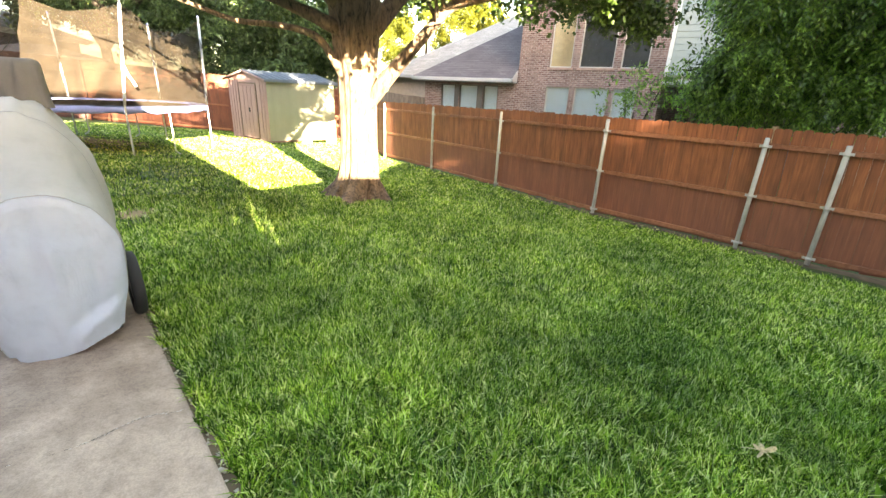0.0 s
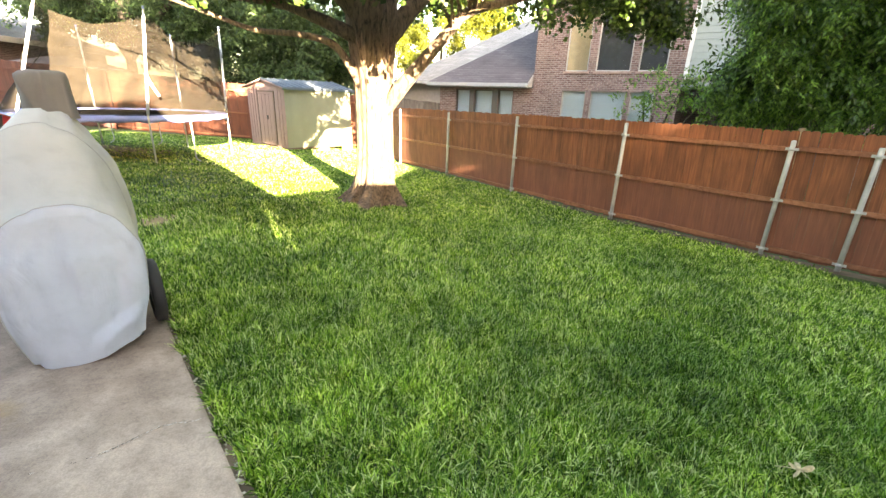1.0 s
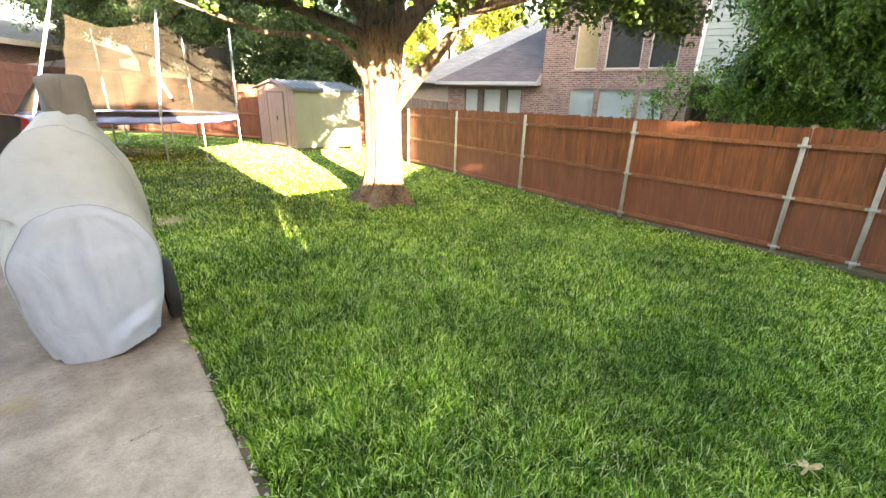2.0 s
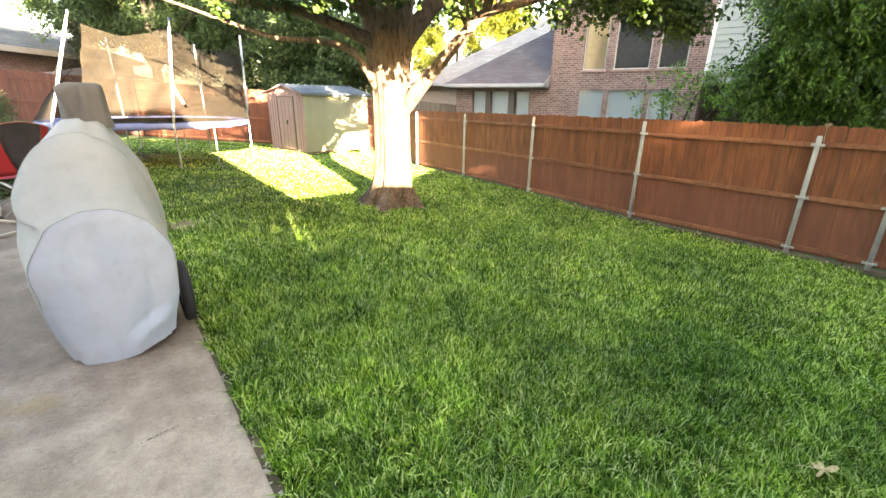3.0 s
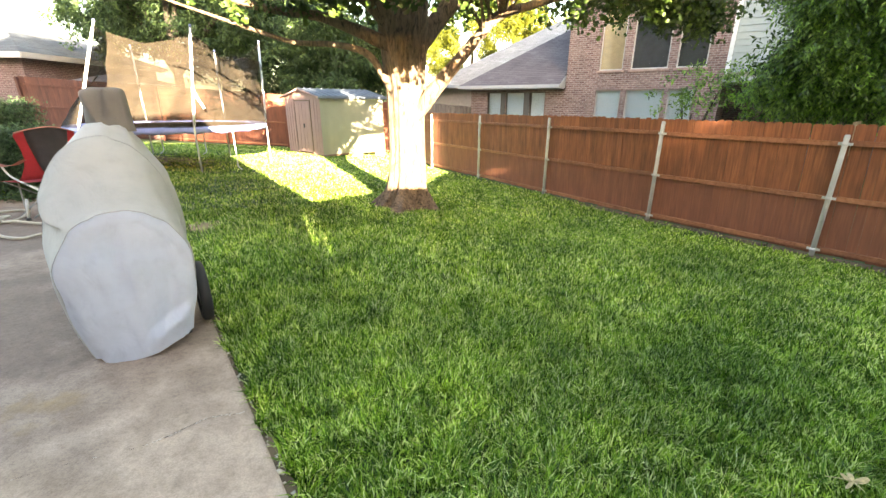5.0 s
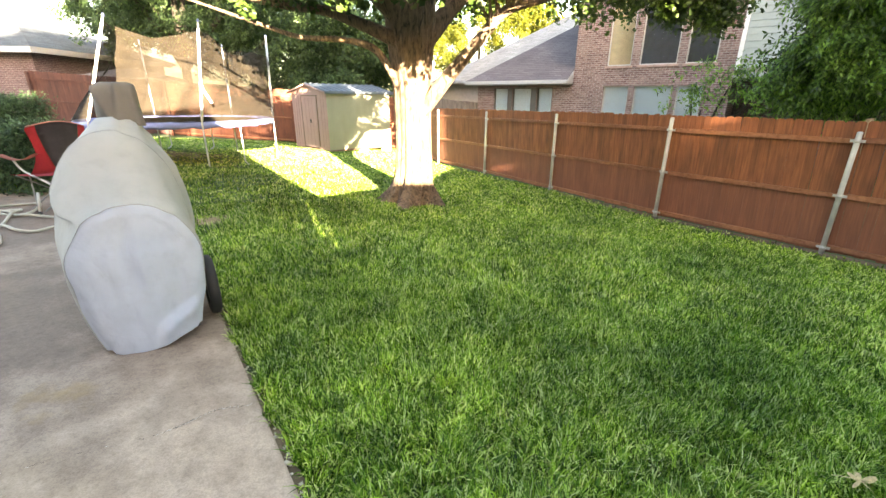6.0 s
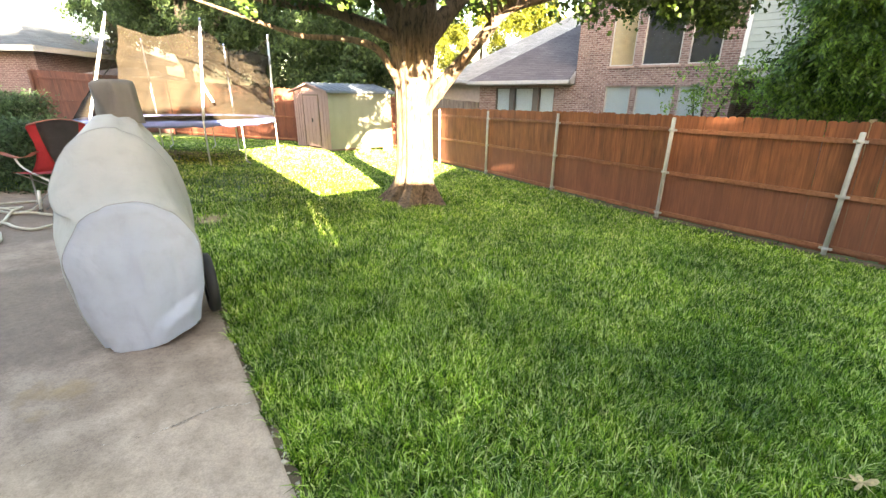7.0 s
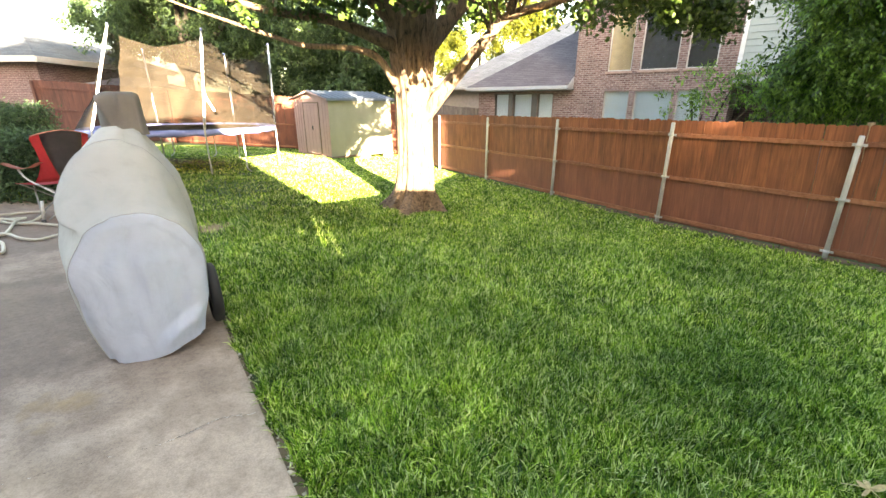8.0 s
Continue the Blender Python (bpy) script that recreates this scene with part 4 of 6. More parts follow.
        cl.append(np.array((rng.uniform(-0.9, 0.05) + 0.405 * ahead, 7.2 - ahead, 2.1 + 0.253 * ahead + rng.uniform(0.0, 1.1))))
    # a dark knot of leaves in the fork
    for i in range(22):
        cl.append(np.array((rng.uniform(0.1, 1.2), rng.uniform(7.5, 8.3), rng.uniform(2.9, 3.3))))
    # an open side in the crown, through which the sun reaches the shed
    def open_side(p):
        ahead = 7.2 - p[1]
        u, low = p[0] - 0.405 * ahead, p[2] - 0.253 * ahead
        if u < -2.5 and low < 3.3:
            return True
        if -0.1 < u < 1.6 and low < 1.75 + 0.9 * (u + 0.5):
            return True
        if 0.3 < u < 2.4 and 2.6 < low < 3.8 and p[1] > 8.3:
            return True
        return 0.25 < u < 2.7 and low < (4.4 if p[1] < 9.0 else 3.6) and p[1] < 7.4
    cl = [p for p in cl if not open_side(p)]
    leaf_cloud("crown", cl, 66, 0.4, 0.096, M_LEAF, t, rng)
    # the unseen dense top of the crown, added high up to shade the lawn
    high = [q for q in ellipsoid_points(rng, 330, (-0.4, 6.6, 5.6), (4.6, 4.6, 2.4), 0.3, 4.4) if q[2] > 5.2 + 0.26 * max(0.0, 7.2 - q[1])]
    leaf_cloud("crown", high, 60, 0.5, 0.17, M_LEAF, t, rng, 0.3, False)
    # a low dark bough of small leaves reaching towards the side fence
    bough = [np.array((rng.uniform(2.9, 4.8), rng.uniform(7.45, 8.7), rng.uniform(2.85, 3.5))) for _ in range(44)]
    bough += [np.array((rng.uniform(3.7, 4.8), rng.uniform(7.45, 8.2), rng.uniform(2.55, 2.9))) for _ in range(16)]
    leaf_cloud("crown", bough, 85, 0.36, 0.074, M_LEAF, t, rng)
    # sunlit leaves hanging from the two low limbs
    low = [np.array(q) for q in ((-2.31, 6.80, 2.56), (-2.15, 6.85, 2.66), (-2.50, 6.70, 2.66), (-1.93, 6.80, 2.70), (-2.85, 6.60, 2.68), (-1.81, 6.90, 2.60), (-2.72, 6.60, 2.52), (-1.41, 6.80, 2.69))]
    leaf_cloud("crown", low, 26, 0.15, 0.085, M_LEAF, t, rng)
    # a thin unseen spray, added to dapple the leaning limb
    spray = []
    for i in range(14):
        ahead, u = rng.uniform(2.6, 4.4), rng.uniform(-0.05, 0.55)
        spray.append(np.array((u + 0.405 * ahead, 7.2 - ahead, 1.62 + 1.05 * u + 0.253 * ahead + rng.uniform(-0.1, 0.12))))
    leaf_cloud("crown", spray, 16, 0.16, 0.08, M_LEAF, t, rng)
    bm = bmesh.new()
    twigs(bm, rng, roots, [p for p in cl if p[0] - 0.405 * (7.2 - p[1]) < 0.0], 0.011)
    tagged(part("twig_growth", bm, M_BARK, t), kind="stuff")
    return t


def far_tree(label, trunk, height, blobs, per, leaf, material, seed, lobed=False, clumps=40, spread=0.7, zmin=None, group=""):
    """A tree or tall shrub: trunk, limbs to its crown's parts, and a crown of clumps."""
    rng = np.random.default_rng(seed)
    t = tagged(new("tree"), label, "tree", group)
    x, y = trunk
    g = ground_z(x, y)
    bm = bmesh.new()
    tube(bm, [(x, y, g - 0.1), (x + 0.03, y, g + 0.4), (x, y, g + height * 0.5), (x + 0.05, y, g + height * 0.85)], [height * 0.034, height * 0.026, height * 0.02, height * 0.006], 9)
    cl = []
    for c, r in blobs:
        tube(bm, bezier([(x, y, g + height * 0.3), ((x + c[0]) / 2, (y + c[1]) / 2, (g + height * 0.4 + c[2]) / 2), c], 3), [height * 0.014] * 4 + [height * 0.009, height * 0.006, height * 0.004], 6)
        puff = spread * 1.5
        for q in ellipsoid_points(rng, max(4, clumps // 7), c, r, 0.55, zmin):
            k = rng.uniform(0.6, 1.2) * puff
            cl += ellipsoid_points(rng, 9, q, (k, k, k * 0.75), 0.75, zmin and zmin - 0.1)
    part("trunk", bm, M_FARBARK, t)
    leaf_cloud("crown", cl, per, spread * 0.6, leaf, material, t, rng, 0.35, lobed)
    return t


def drooping_tree(trunk, height, blobs, seed):
    """A tree of long hanging sprays: limbs to its crown's parts, branchlets out of them, leaflets in two rows along each spray."""
    rng = np.random.default_rng(seed)
    t = tagged(new("tree"), "dense green tree with drooping sprays hanging over the side fence", "tree")
    x, y = trunk
    g = ground_z(x, y)
    bm = bmesh.new()
    tube(bm, [(x, y, g - 0.1), (x + 0.03, y, g + 0.4), (x, y, g + height * 0.5), (x + 0.05, y, g + height * 0.85)], [0.2, 0.15, 0.11, 0.03], 9)
    part("trunk", bm, M_BARK, t)
    starts, ways = [], []
    for c, r in blobs:
        c, r = np.array(c), np.array(r)
        root = np.array((x, y, g + height * 0.35))
        bm = bmesh.new()
        tube(bm, bezier([root, (root + c) / 2 + np.array((0, 0, 0.3)), c], 3), [0.07] * 4 + [0.045, 0.03, 0.02], 6)
        for k in range(int(6 + 26 * r[0])):
            d = rng.normal(size=3)
            d /= np.linalg.norm(d)
            tip = c + d * r * rng.uniform(0.55, 1.12)
            mid = (c + tip) / 2 + np.array((0, 0, 0.16)) + rng.normal(size=3) * 0.08
            run = bezier([c, mid, tip], 4)
            if k % 2 == 0:
                tube(bm, run, [0.014, 0.013, 0.012, 0.011, 0.01, 0.009, 0.007, 0.006, 0.004], 4, False)
            for q in run[2:]:
                for _ in range(3):
                    a = rng.uniform(0, 2 * math.pi)
                    starts.append(np.array(q) + rng.normal(size=3) * 0.05)
                    ways.append(np.array((math.cos(a), math.sin(a), rng.uniform(-0.5, 0.35))) * 0.8 + d * 0.5)
        part("limb", bm, M_BARK, t)
    # dark leaves put in for the crown's inner shade; unseen top added over the lawn
    inner = [np.array(c) + np.array((0.3, 1.1, 0.0)) + rng.normal(size=3) * 0.35 for c, r in blobs if r[0] > 0.6 for _ in range(5)]
    leaf_cloud("inner_crown", inner, 60, 0.5, 0.15, M_LEAF, t, rng, 0.4, False)
    # these high parts are added out of view, to shade the right of the lawn
    high = [q for c, r in (((9.6, 8.2, 5.8), (3.0, 2.0, 1.3)), ((9.0, 6.0, 6.6), (2.6, 1.8, 1.2)), ((8.6, 3.6, 6.8), (2.6, 2.0, 1.0)), ((6.6, 4.2, 5.6), (2.0, 2.0, 0.7))) for q in ellipsoid_points(rng, 60, c, r, 0.4)]
    leaf_cloud("shading_crown", high, 60, 0.45, 0.13, M_LEAF2, t, rng, 0.4, False)
    p, d = np.array(starts), np.array(ways)
    keep = p[:, 2] > 1.2 - 0.06 * p[:, 0]
    p, d = p[keep], d[keep]
    n = len(p)
    d /= np.linalg.norm(d, axis=1)[:, None]
    length = rng.uniform(0.24, 0.44, (n, 1))
    side = np.cross(d, (0.0, 0.0, 1.0))
    side /= np.linalg.norm(side, axis=1)[:, None] + 1e-9
    side += rng.normal(size=(n, 3)) * 0.25
    co = []
    for k in range(11):
        f = (k + 1.5) / 12
        sgn = -1.0 if k % 2 else 1.0
        base = p + d * length * f + np.array((0, 0, -0.75)) * length * f * f
        tang = d + np.array((0, 0, -1.5)) * f
        tang /= np.linalg.norm(tang, axis=1)[:, None]
        ax = tang * 0.62 + side * sgn * (0.85 if k < 10 else 0.1) + np.array((0, 0, -0.32)) + rng.normal(size=(n, 3)) * 0.16
        ax /= np.linalg.norm(ax, axis=1)[:, None]
        wide = np.cross(ax, tang * 0.4 + np.array((0, 0, 1.0)) + rng.normal(size=(n, 3)) * 0.35)
        wide /= np.linalg.norm(wide, axis=1)[:, None] + 1e-9
        wide = np.cross(ax, np.cross(wide, ax))
        ll = rng.uniform(0.075, 0.125, (n, 1)) * (1.0 - 0.25 * abs(f - 0.5))
        lift = np.cross(wide, ax) * 0.05 * ll
        co.append(np.stack([base, base + ax * ll * 0.42 + wide * ll * 0.17 + lift, base + ax * ll, base + ax * ll * 0.42 - wide * ll * 0.17 + lift], axis=1))
    co = np.stack(co, axis=1).reshape(-1, 3)
    b = (np.arange(len(co) // 4) * 4)[:, None]
    polys_object("crown", co, [b + np.array([[0, 1, 2]]), b + np.array([[0, 2, 3]])], M_LEAF2, t)
    return t


yard_tree()
# unseen trees added to keep the sun off the trees behind the yard
for x, y, w, sd in ((1.3, -15.0, 1.0, 51), (12.6, -15.2, -1.0, 52)):
    far_tree("unseen tall tree added behind the houses to shade the far trees", (x + (1.6 if w < 0 else 0.0), y), 17.0,
             [((x, y, 11.8), (3.0, 2.4, 1.7)), ((x + w * 3.6, y, 12.2), (3.0, 2.4, 1.8)), ((x + w * 1.8, y, 14.6), (4.2, 2.4, 2.0)), ((x - w * 2.5, y, 13.0), (2.6, 2.4, 2.0))], 46, 0.5, M_LEAF3, sd, clumps=56, spread=1.0, zmin=10.3, group="shade trees")
CROWN_PARTS = [  # middle and half width of each part of the crown
    ((6.90, 8.30, 2.69), 0.55), ((6.97, 8.40, 2.07), 0.55), ((7.30, 8.20, 2.85), 0.80), ((6.90, 8.00, 2.17), 0.80),
    ((7.27, 8.30, 1.54), 0.70), ((7.36, 7.90, 2.51), 0.80), ((7.51, 7.80, 1.81), 0.80), ((7.84, 7.60, 2.39), 0.85),
    ((7.97, 7.40, 1.62), 0.80), ((8.27, 7.20, 2.19), 0.85), ((8.40, 7.00, 1.45), 0.80), ((6.81, 8.60, 1.46), 0.42),
    ((6.71, 8.20, 3.34), 0.80), ((6.93, 7.90, 3.32), 0.90), ((7.62, 7.40, 3.13), 0.90), ((8.53, 6.80, 1.92), 0.90),
    ((8.12, 6.80, 2.79), 0.90), ((6.59, 8.70, 1.74), 0.38),
]
drooping_tree((9.6, 9.8), 6.2, [(c, (r, r * 0.9, r * 0.85)) for c, r in CROWN_PARTS], 31)
far_tree("thin leafy sapling behind the fence in front of the windows", (5.2, 9.0), 2.2,
         [((4.9, 8.8, 1.4), (0.55, 0.4, 0.4)), ((5.6, 8.7, 1.75), (0.5, 0.4, 0.4)), ((6.0, 8.6, 1.4), (0.5, 0.4, 0.5))], 16, 0.085, M_LEAF2, 32, clumps=12, spread=0.25, zmin=1.0)
far_tree("broad dark green tree behind the back fence", (-6.2, 21.6), 6.5,
         [((-7.6, 21.2, 2.9), (2.4, 1.6, 1.9)), ((-4.6, 21.0, 2.6), (2.2, 1.6, 1.6)), ((-6.2, 21.6, 4.6), (3.0, 2.0, 1.8)), ((-3.2, 21.4, 3.6), (1.6, 1.4, 1.5))],
         105, 0.19, M_LEAF3, 33, clumps=100, spread=0.75)
far_tree("tall airy tree behind the trampoline", (-12.6, 22.5), 9.0,
         [((-14.9, 22.0, 6.4), (1.2, 1.4, 1.3)), ((-13.4, 22.0, 5.4), (2.6, 2.0, 1.9)), ((-10.4, 22.0, 4.6), (2.4, 2.0, 2.0)), ((-11.8, 22.4, 7.2), (3.2, 2.4, 2.0)), ((-8.6, 22.0, 6.0), (2.2, 2.0, 1.8))],
         84, 0.18, M_LEAF3, 34, clumps=70, spread=0.8)
far_tree("tall dense tree standing further back behind the garden", (-9.0, 29.5), 11.0,
         [((-6.0, 29.5, 4.6), (3.4, 2.0, 3.4)), ((-10.5, 29.8, 5.0), (3.6, 2.0, 3.6)), ((-14.5, 30.0, 5.6), (3.2, 2.0, 3.0)), ((-8.0, 29.8, 9.0), (4.6, 2.2, 2.6))],
         84, 0.32, M_LEAF3, 37, clumps=80, spread=1.0)
far_tree("tall blue-green tree rising behind the trampoline net", (-11.5, 25.0), 9.5,
         [((-16.3, 24.5, 5.4), (1.7, 1.4, 1.5)), ((-14.2, 24.5, 5.2), (1.7, 1.4, 1.5)), ((-12.2, 24.5, 4.9), (1.7, 1.4, 1.5)), ((-10.4, 24.5, 5.5), (1.7, 1.4, 1.5)), ((-15.0, 24.5, 6.7), (1.7, 1.4, 1.5)), ((-12.4, 24.5, 6.7), (1.7, 1.4, 1.5)), ((-10.2, 24.5, 4.4), (1.7, 1.4, 1.5)), ((-17.5, 24.5, 4.7), (1.0, 1.4, 1.0))],
         60, 0.2, M_LEAF3, 38, clumps=60, spread=0.7)
far_tree("sunlit yellow-green tree beyond the neighbouring roofs", (3.0, 38.0), 9.0,
         [((1.6, 37.0, 5.0), (2.6, 2.0, 2.6)), ((5.2, 37.0, 6.6), (3.0, 2.0, 2.4)), ((8.0, 38.0, 7.4), (2.4, 2.0, 2.0))], 160, 0.22, M_LEAF4, 35, clumps=60, spread=1.0, group="sunlit trees")
far_tree("sunlit yellow-green tree beyond the neighbouring roofs", (-1.6, 30.0), 6.5,
         [((-1.2, 29.5, 3.4), (2.0, 1.6, 1.9)), ((-3.6, 29.5, 3.0), (1.6, 1.4, 1.6))], 140, 0.19, M_LEAF4, 36, clumps=46, spread=0.8, group="sunlit trees")


def climber():
    """Unseen leaves added on top of the wall beside the house, to thin the sun on the fence."""
    rng = np.random.default_rng(61)
    t = tagged(new("sun_filter_leaves"), "unseen green leaves added on the low wall to thin the sunlight", "plant")
    pts = [np.array((rng.uniform(8.2, 8.8), rng.uniform(-4.5, -4.2), 3.25 + 1.2 * rng.random() ** 1.2)) for _ in range(110)]
    leaf_cloud("foliage", pts, 42, 0.12, 0.07, M_HEDGE, t, rng, 0.2, False)
    for k in range(4):
        x = 8.28 + 0.13 * k
        bm = bmesh.new()
        tube(bm, bezier([(x, -4.3, 3.28), (x + 0.05, -4.34, 3.6), (x - 0.03, -4.3, 4.0), (x + 0.02, -4.32, 4.35)], 3), 0.009, 6)
        part("stem", bm, M_BARK, t)
    return t


def garden_stake():
    bm = bmesh.new()
    g = ground_z(7.1, 7.2)
    box(bm, (-0.045, -0.03, -0.15), (0.045, 0.03, 1.85), bevel=0.006)
    bm.transform(Matrix.Translation((7.3, 7.2, g)) @ Matrix.Rotation(radians(-9), 4, "Y"))
    return tagged(mesh_object("stake", bm, M_STAKE), "leaning weathered wooden stake behind the side fence", "stake")


M_STAKE = wood_mat("pale_timber", (0.3, 0.22, 0.13), (0.48, 0.37, 0.24))
garden_stake()
climber()


# ---- shed ----
def build_shed():
    t = tagged(new("shed"), "beige metal garden shed with pinkish door side and ribbed roof", "shed")
    # local x along the door side, y along the long side, z up from the floor
    t.matrix_basis = pose(-3.9, 15.05, -0.40, 0, 0, 0)
    L, D, H, R = 2.3, 2.75, 1.95, 2.21
    fx, fy = Vector((-0.73, 0.683, 0)), Vector((0.683, 0.73, 0))
    m = Matrix(((fx.x, fy.x, 0, 0), (fx.y, fy.y, 0, 0), (0, 0, 1, 0), (0, 0, 0, 1)))
    cream = plain("shed_cream", (0.27, 0.265, 0.195), 0.55, 0.0, 0.06, 3.0, 70.0)
    pink = plain("shed_pink_beige", (0.31, 0.19, 0.178), 0.55, 0.0, 0.06, 3.0, 70.0)
    brown = plain("shed_brown_trim", (0.14, 0.085, 0.06), 0.5)
    roofm = plain("shed_roof_metal", (0.12, 0.145, 0.18), 0.5, 0.15, 0.12, 3.0, 50.0)
    # ribbed wall panels
    def ribbed(length, h, u, w, at, n, mat_, name):
        bm = bmesh.new()
        prev = None
        k = n * 4
        for i in range(k + 1):
            s = length * i / k
            off = 0.005 if i % 4 in (1, 2) else 0.0
            p = at + u * s + w * off
            cur = [bm.verts.new(p), bm.verts.new(p + Vector((0, 0, h))), bm.verts.new(p - w * 0.03), bm.verts.new(p - w * 0.03 + Vector((0, 0, h)))]
            if prev:
                bm.faces.new((prev[0], cur[0], cur[1], prev[1]))
                bm.faces.new((prev[3], cur[3], cur[2], prev[2]))
            prev = cur
        bmesh.ops.recalc_face_normals(bm, faces=bm.faces)
        return part(name, bm, mat_, t)
    X, Y = fx, fy
    ribbed(D, H, Y, -X, Vector((0, 0, 0)), 9, cream, "side_wall")
    ribbed(D, H, Y, X, X * L, 9, cream, "side_wall")
    ribbed(L, H, X, Y, Y * D, 8, pink, "back_wall")
    # door side: wall either side of the door and the gable above
    bm = bmesh.new()
    d0, d1, dh = 0.62, 1.62, 1.8
    box(bm, (0, 0, 0), (d0, 0.03, H), m)
    box(bm, (d1, 0, 0), (L, 0.03, H), m)
    box(bm, (d0, 0, dh), (d1, 0.03, H), m)
    for y in (0.0, D - 0.03):
        a = [bm.verts.new(m @ Vector(p)) for p in ((0, y, H), (L, y, H), (L / 2, y, R - 0.03))]
        b = [bm.verts.new(m @ Vector(p)) for p in ((0, y + 0.03, H), (L, y + 0.03, H), (L / 2, y + 0.03, R - 0.03))]
        bm.faces.new(a)
        bm.faces.new(b[::-1])
    part("front_wall", bm, pink, t, "pinkish beige metal door side")
    for i in range(14):
        w = (L) / 14
        if d0 - w < i * w < d1:
            continue
        part("panel_rib", boxed((i * w + 0.03, -0.012, 0.02), (i * w + w - 0.03, 0.0, H - 0.02), m), pink, t)
    door = part("door", boxed((d0 + 0.02, -0.015, 0.04), (d1 - 0.02, 0.012, dh - 0.02), m), pink, t)
    bm = bmesh.new()
    for i in range(4):
        w = (d1 - d0 - 0.1) / 4
        box(bm, (d0 + 0.06 + i * w, -0.024, 0.08), (d0 + 0.03 + i * w + w, -0.015, dh - 0.08), m, 0.004)
    part("door_panel", bm, pink, door)
    part("handle", boxed((1.02, -0.05, 0.88), (1.08, -0.024, 1.02), m, 0.006), plain("black_plastic", (0.02, 0.02, 0.02), 0.4), door, "black door handle")
    bm = bmesh.new()
    for lo, hi in (((d0 - 0.02, -0.02, 0), (d0 + 0.02, 0.03, dh + 0.02)), ((d1 - 0.02, -0.02, 0), (d1 + 0.02, 0.03, dh + 0.02)), ((d0 - 0.02, -0.022, dh - 0.02), (d1 + 0.02, 0.028, dh + 0.02))):
        box(bm, lo, hi, m)
    part("door_frame", bm, brown, t, "dark brown door frame")
    # ribbed low-pitched roof
    for s in (0, 1):
        x0, x1 = (-0.1, L / 2) if s == 0 else (L + 0.1, L / 2)
        z0 = H - 0.02
        bm = bmesh.new()
        v = [bm.verts.new(m @ Vector(p)) for p in ((x0, -0.1, z0), (x1, -0.1, R), (x1, D + 0.1, R), (x0, D + 0.1, z0))]
        w = [bm.verts.new(m @ Vector((p[0], p[1], p[2] - 0.025))) for p in ((x0, -0.1, z0), (x1, -0.1, R), (x1, D + 0.1, R), (x0, D + 0.1, z0))]
        bm.faces.new(v)
        bm.faces.new(w[::-1])
        for i in range(4):
            bm.faces.new((v[i - 1], w[i - 1], w[i], v[i]))
        bmesh.ops.recalc_face_normals(bm, faces=bm.faces)
        roof = part("roof", bm, roofm, t, "ribbed blue-grey metal roof sheet")
        for i in range(13):
            y = -0.06 + (D + 0.12) * i / 12
            a, b = Vector((x0, y, z0 + 0.012)), Vector((x1, y, R + 0.012))
            bm = bmesh.new()
            tube(bm, [m @ a, m @ b], 0.017, 6)
            part("rib", bm, roofm, roof)
    part("eave_trim", boxed((-0.12, -0.11, H - 0.09), (-0.08, D + 0.11, H + 0.0), m, 0.006), roofm, t)
    bm = bmesh.new()
    for s in (-1, 1):
        a, b = Vector((L / 2 - s * (L / 2 + 0.1), -0.115, H - 0.05)), Vector((L / 2, -0.115, R - 0.03))
        tube(bm, [m @ a, m @ b], 0.035, 4)
    part("gable_trim", bm, pink, t)
    part("floor_frame", boxed((-0.03, -0.03, -0.06), (L + 0.03, D + 0.03, 0.0), m), brown, t)
    for x, y in ((0.1, 0.3), (0.1, 1.5), (0.1, 2.6), (2.1, 0.3), (2.1, 2.6)):
        q = m @ Vector((x, y, 0))
        gz = ground_z(q.x - 3.9, q.y + 15.05) + 0.40
        part("block", boxed((x - 0.1, y - 0.15, min(gz - 0.03, -0.1)), (x + 0.1, y + 0.15, -0.06), m), plain("concrete_block", (0.42, 0.4, 0.37), 0.9), t)
    return t


build_shed()


# ---- trampoline ----
def net_mat():
    m, nt, b = mat("tan_net")
    co = coords(nt)
    n = tex(nt, "ShaderNodeTexNoise", Scale=2.5, Detail=5.0)
    nt.links.new(co, n.inputs["Vector"])
    nt.links.new(ramp(nt, n.outputs[0], [(0.3, (0.02, 0.0145, 0.0085)), (0.7, (0.035, 0.0255, 0.015))]), b.inputs["Base Color"])
    b.inputs["Roughness"].default_value = 0.9
    tr = nt.nodes.new("ShaderNodeBsdfTransparent")
    tl = nt.nodes.new("ShaderNodeBsdfTranslucent")
    tl.inputs[0].default_value = (0.034, 0.025, 0.0145, 1)
    a, c = nt.nodes.new("ShaderNodeMixShader"), nt.nodes.new("ShaderNodeMixShader")
    a.inputs[0].default_value = 0.3
    mp = tex(nt, "ShaderNodeMapping", Rotation=(0.5, 0.4, 0.6), Scale=(1.0, 1.0, 2.6))
    nt.links.new(co, mp.inputs[0])
    n2 = tex(nt, "ShaderNodeTexNoise", Scale=1.5, Detail=4.0, Distortion=1.4)
    nt.links.new(mp.outputs[0], n2.inputs["Vector"])
    nt.links.new(ramp(nt, n2.outputs[0], [(0.35, (0.2,) * 3), (0.65, (0.46,) * 3)]), c.inputs[0])
    bump(nt, b, n2.outputs[0], 0.7, 0.12)
    nt.links.new(b.outputs[0], a.inputs[1])
    nt.links.new(tl.outputs[0], a.inputs[2])
    nt.links.new(a.outputs[0], c.inputs[1])
    nt.links.new(tr.outputs[0], c.inputs[2])
    nt.links.new(c.outputs[0], nt.nodes["Material Output"].inputs[0])
    return m


LEG_TURNS = (-27, 101, 131, 200, 255)


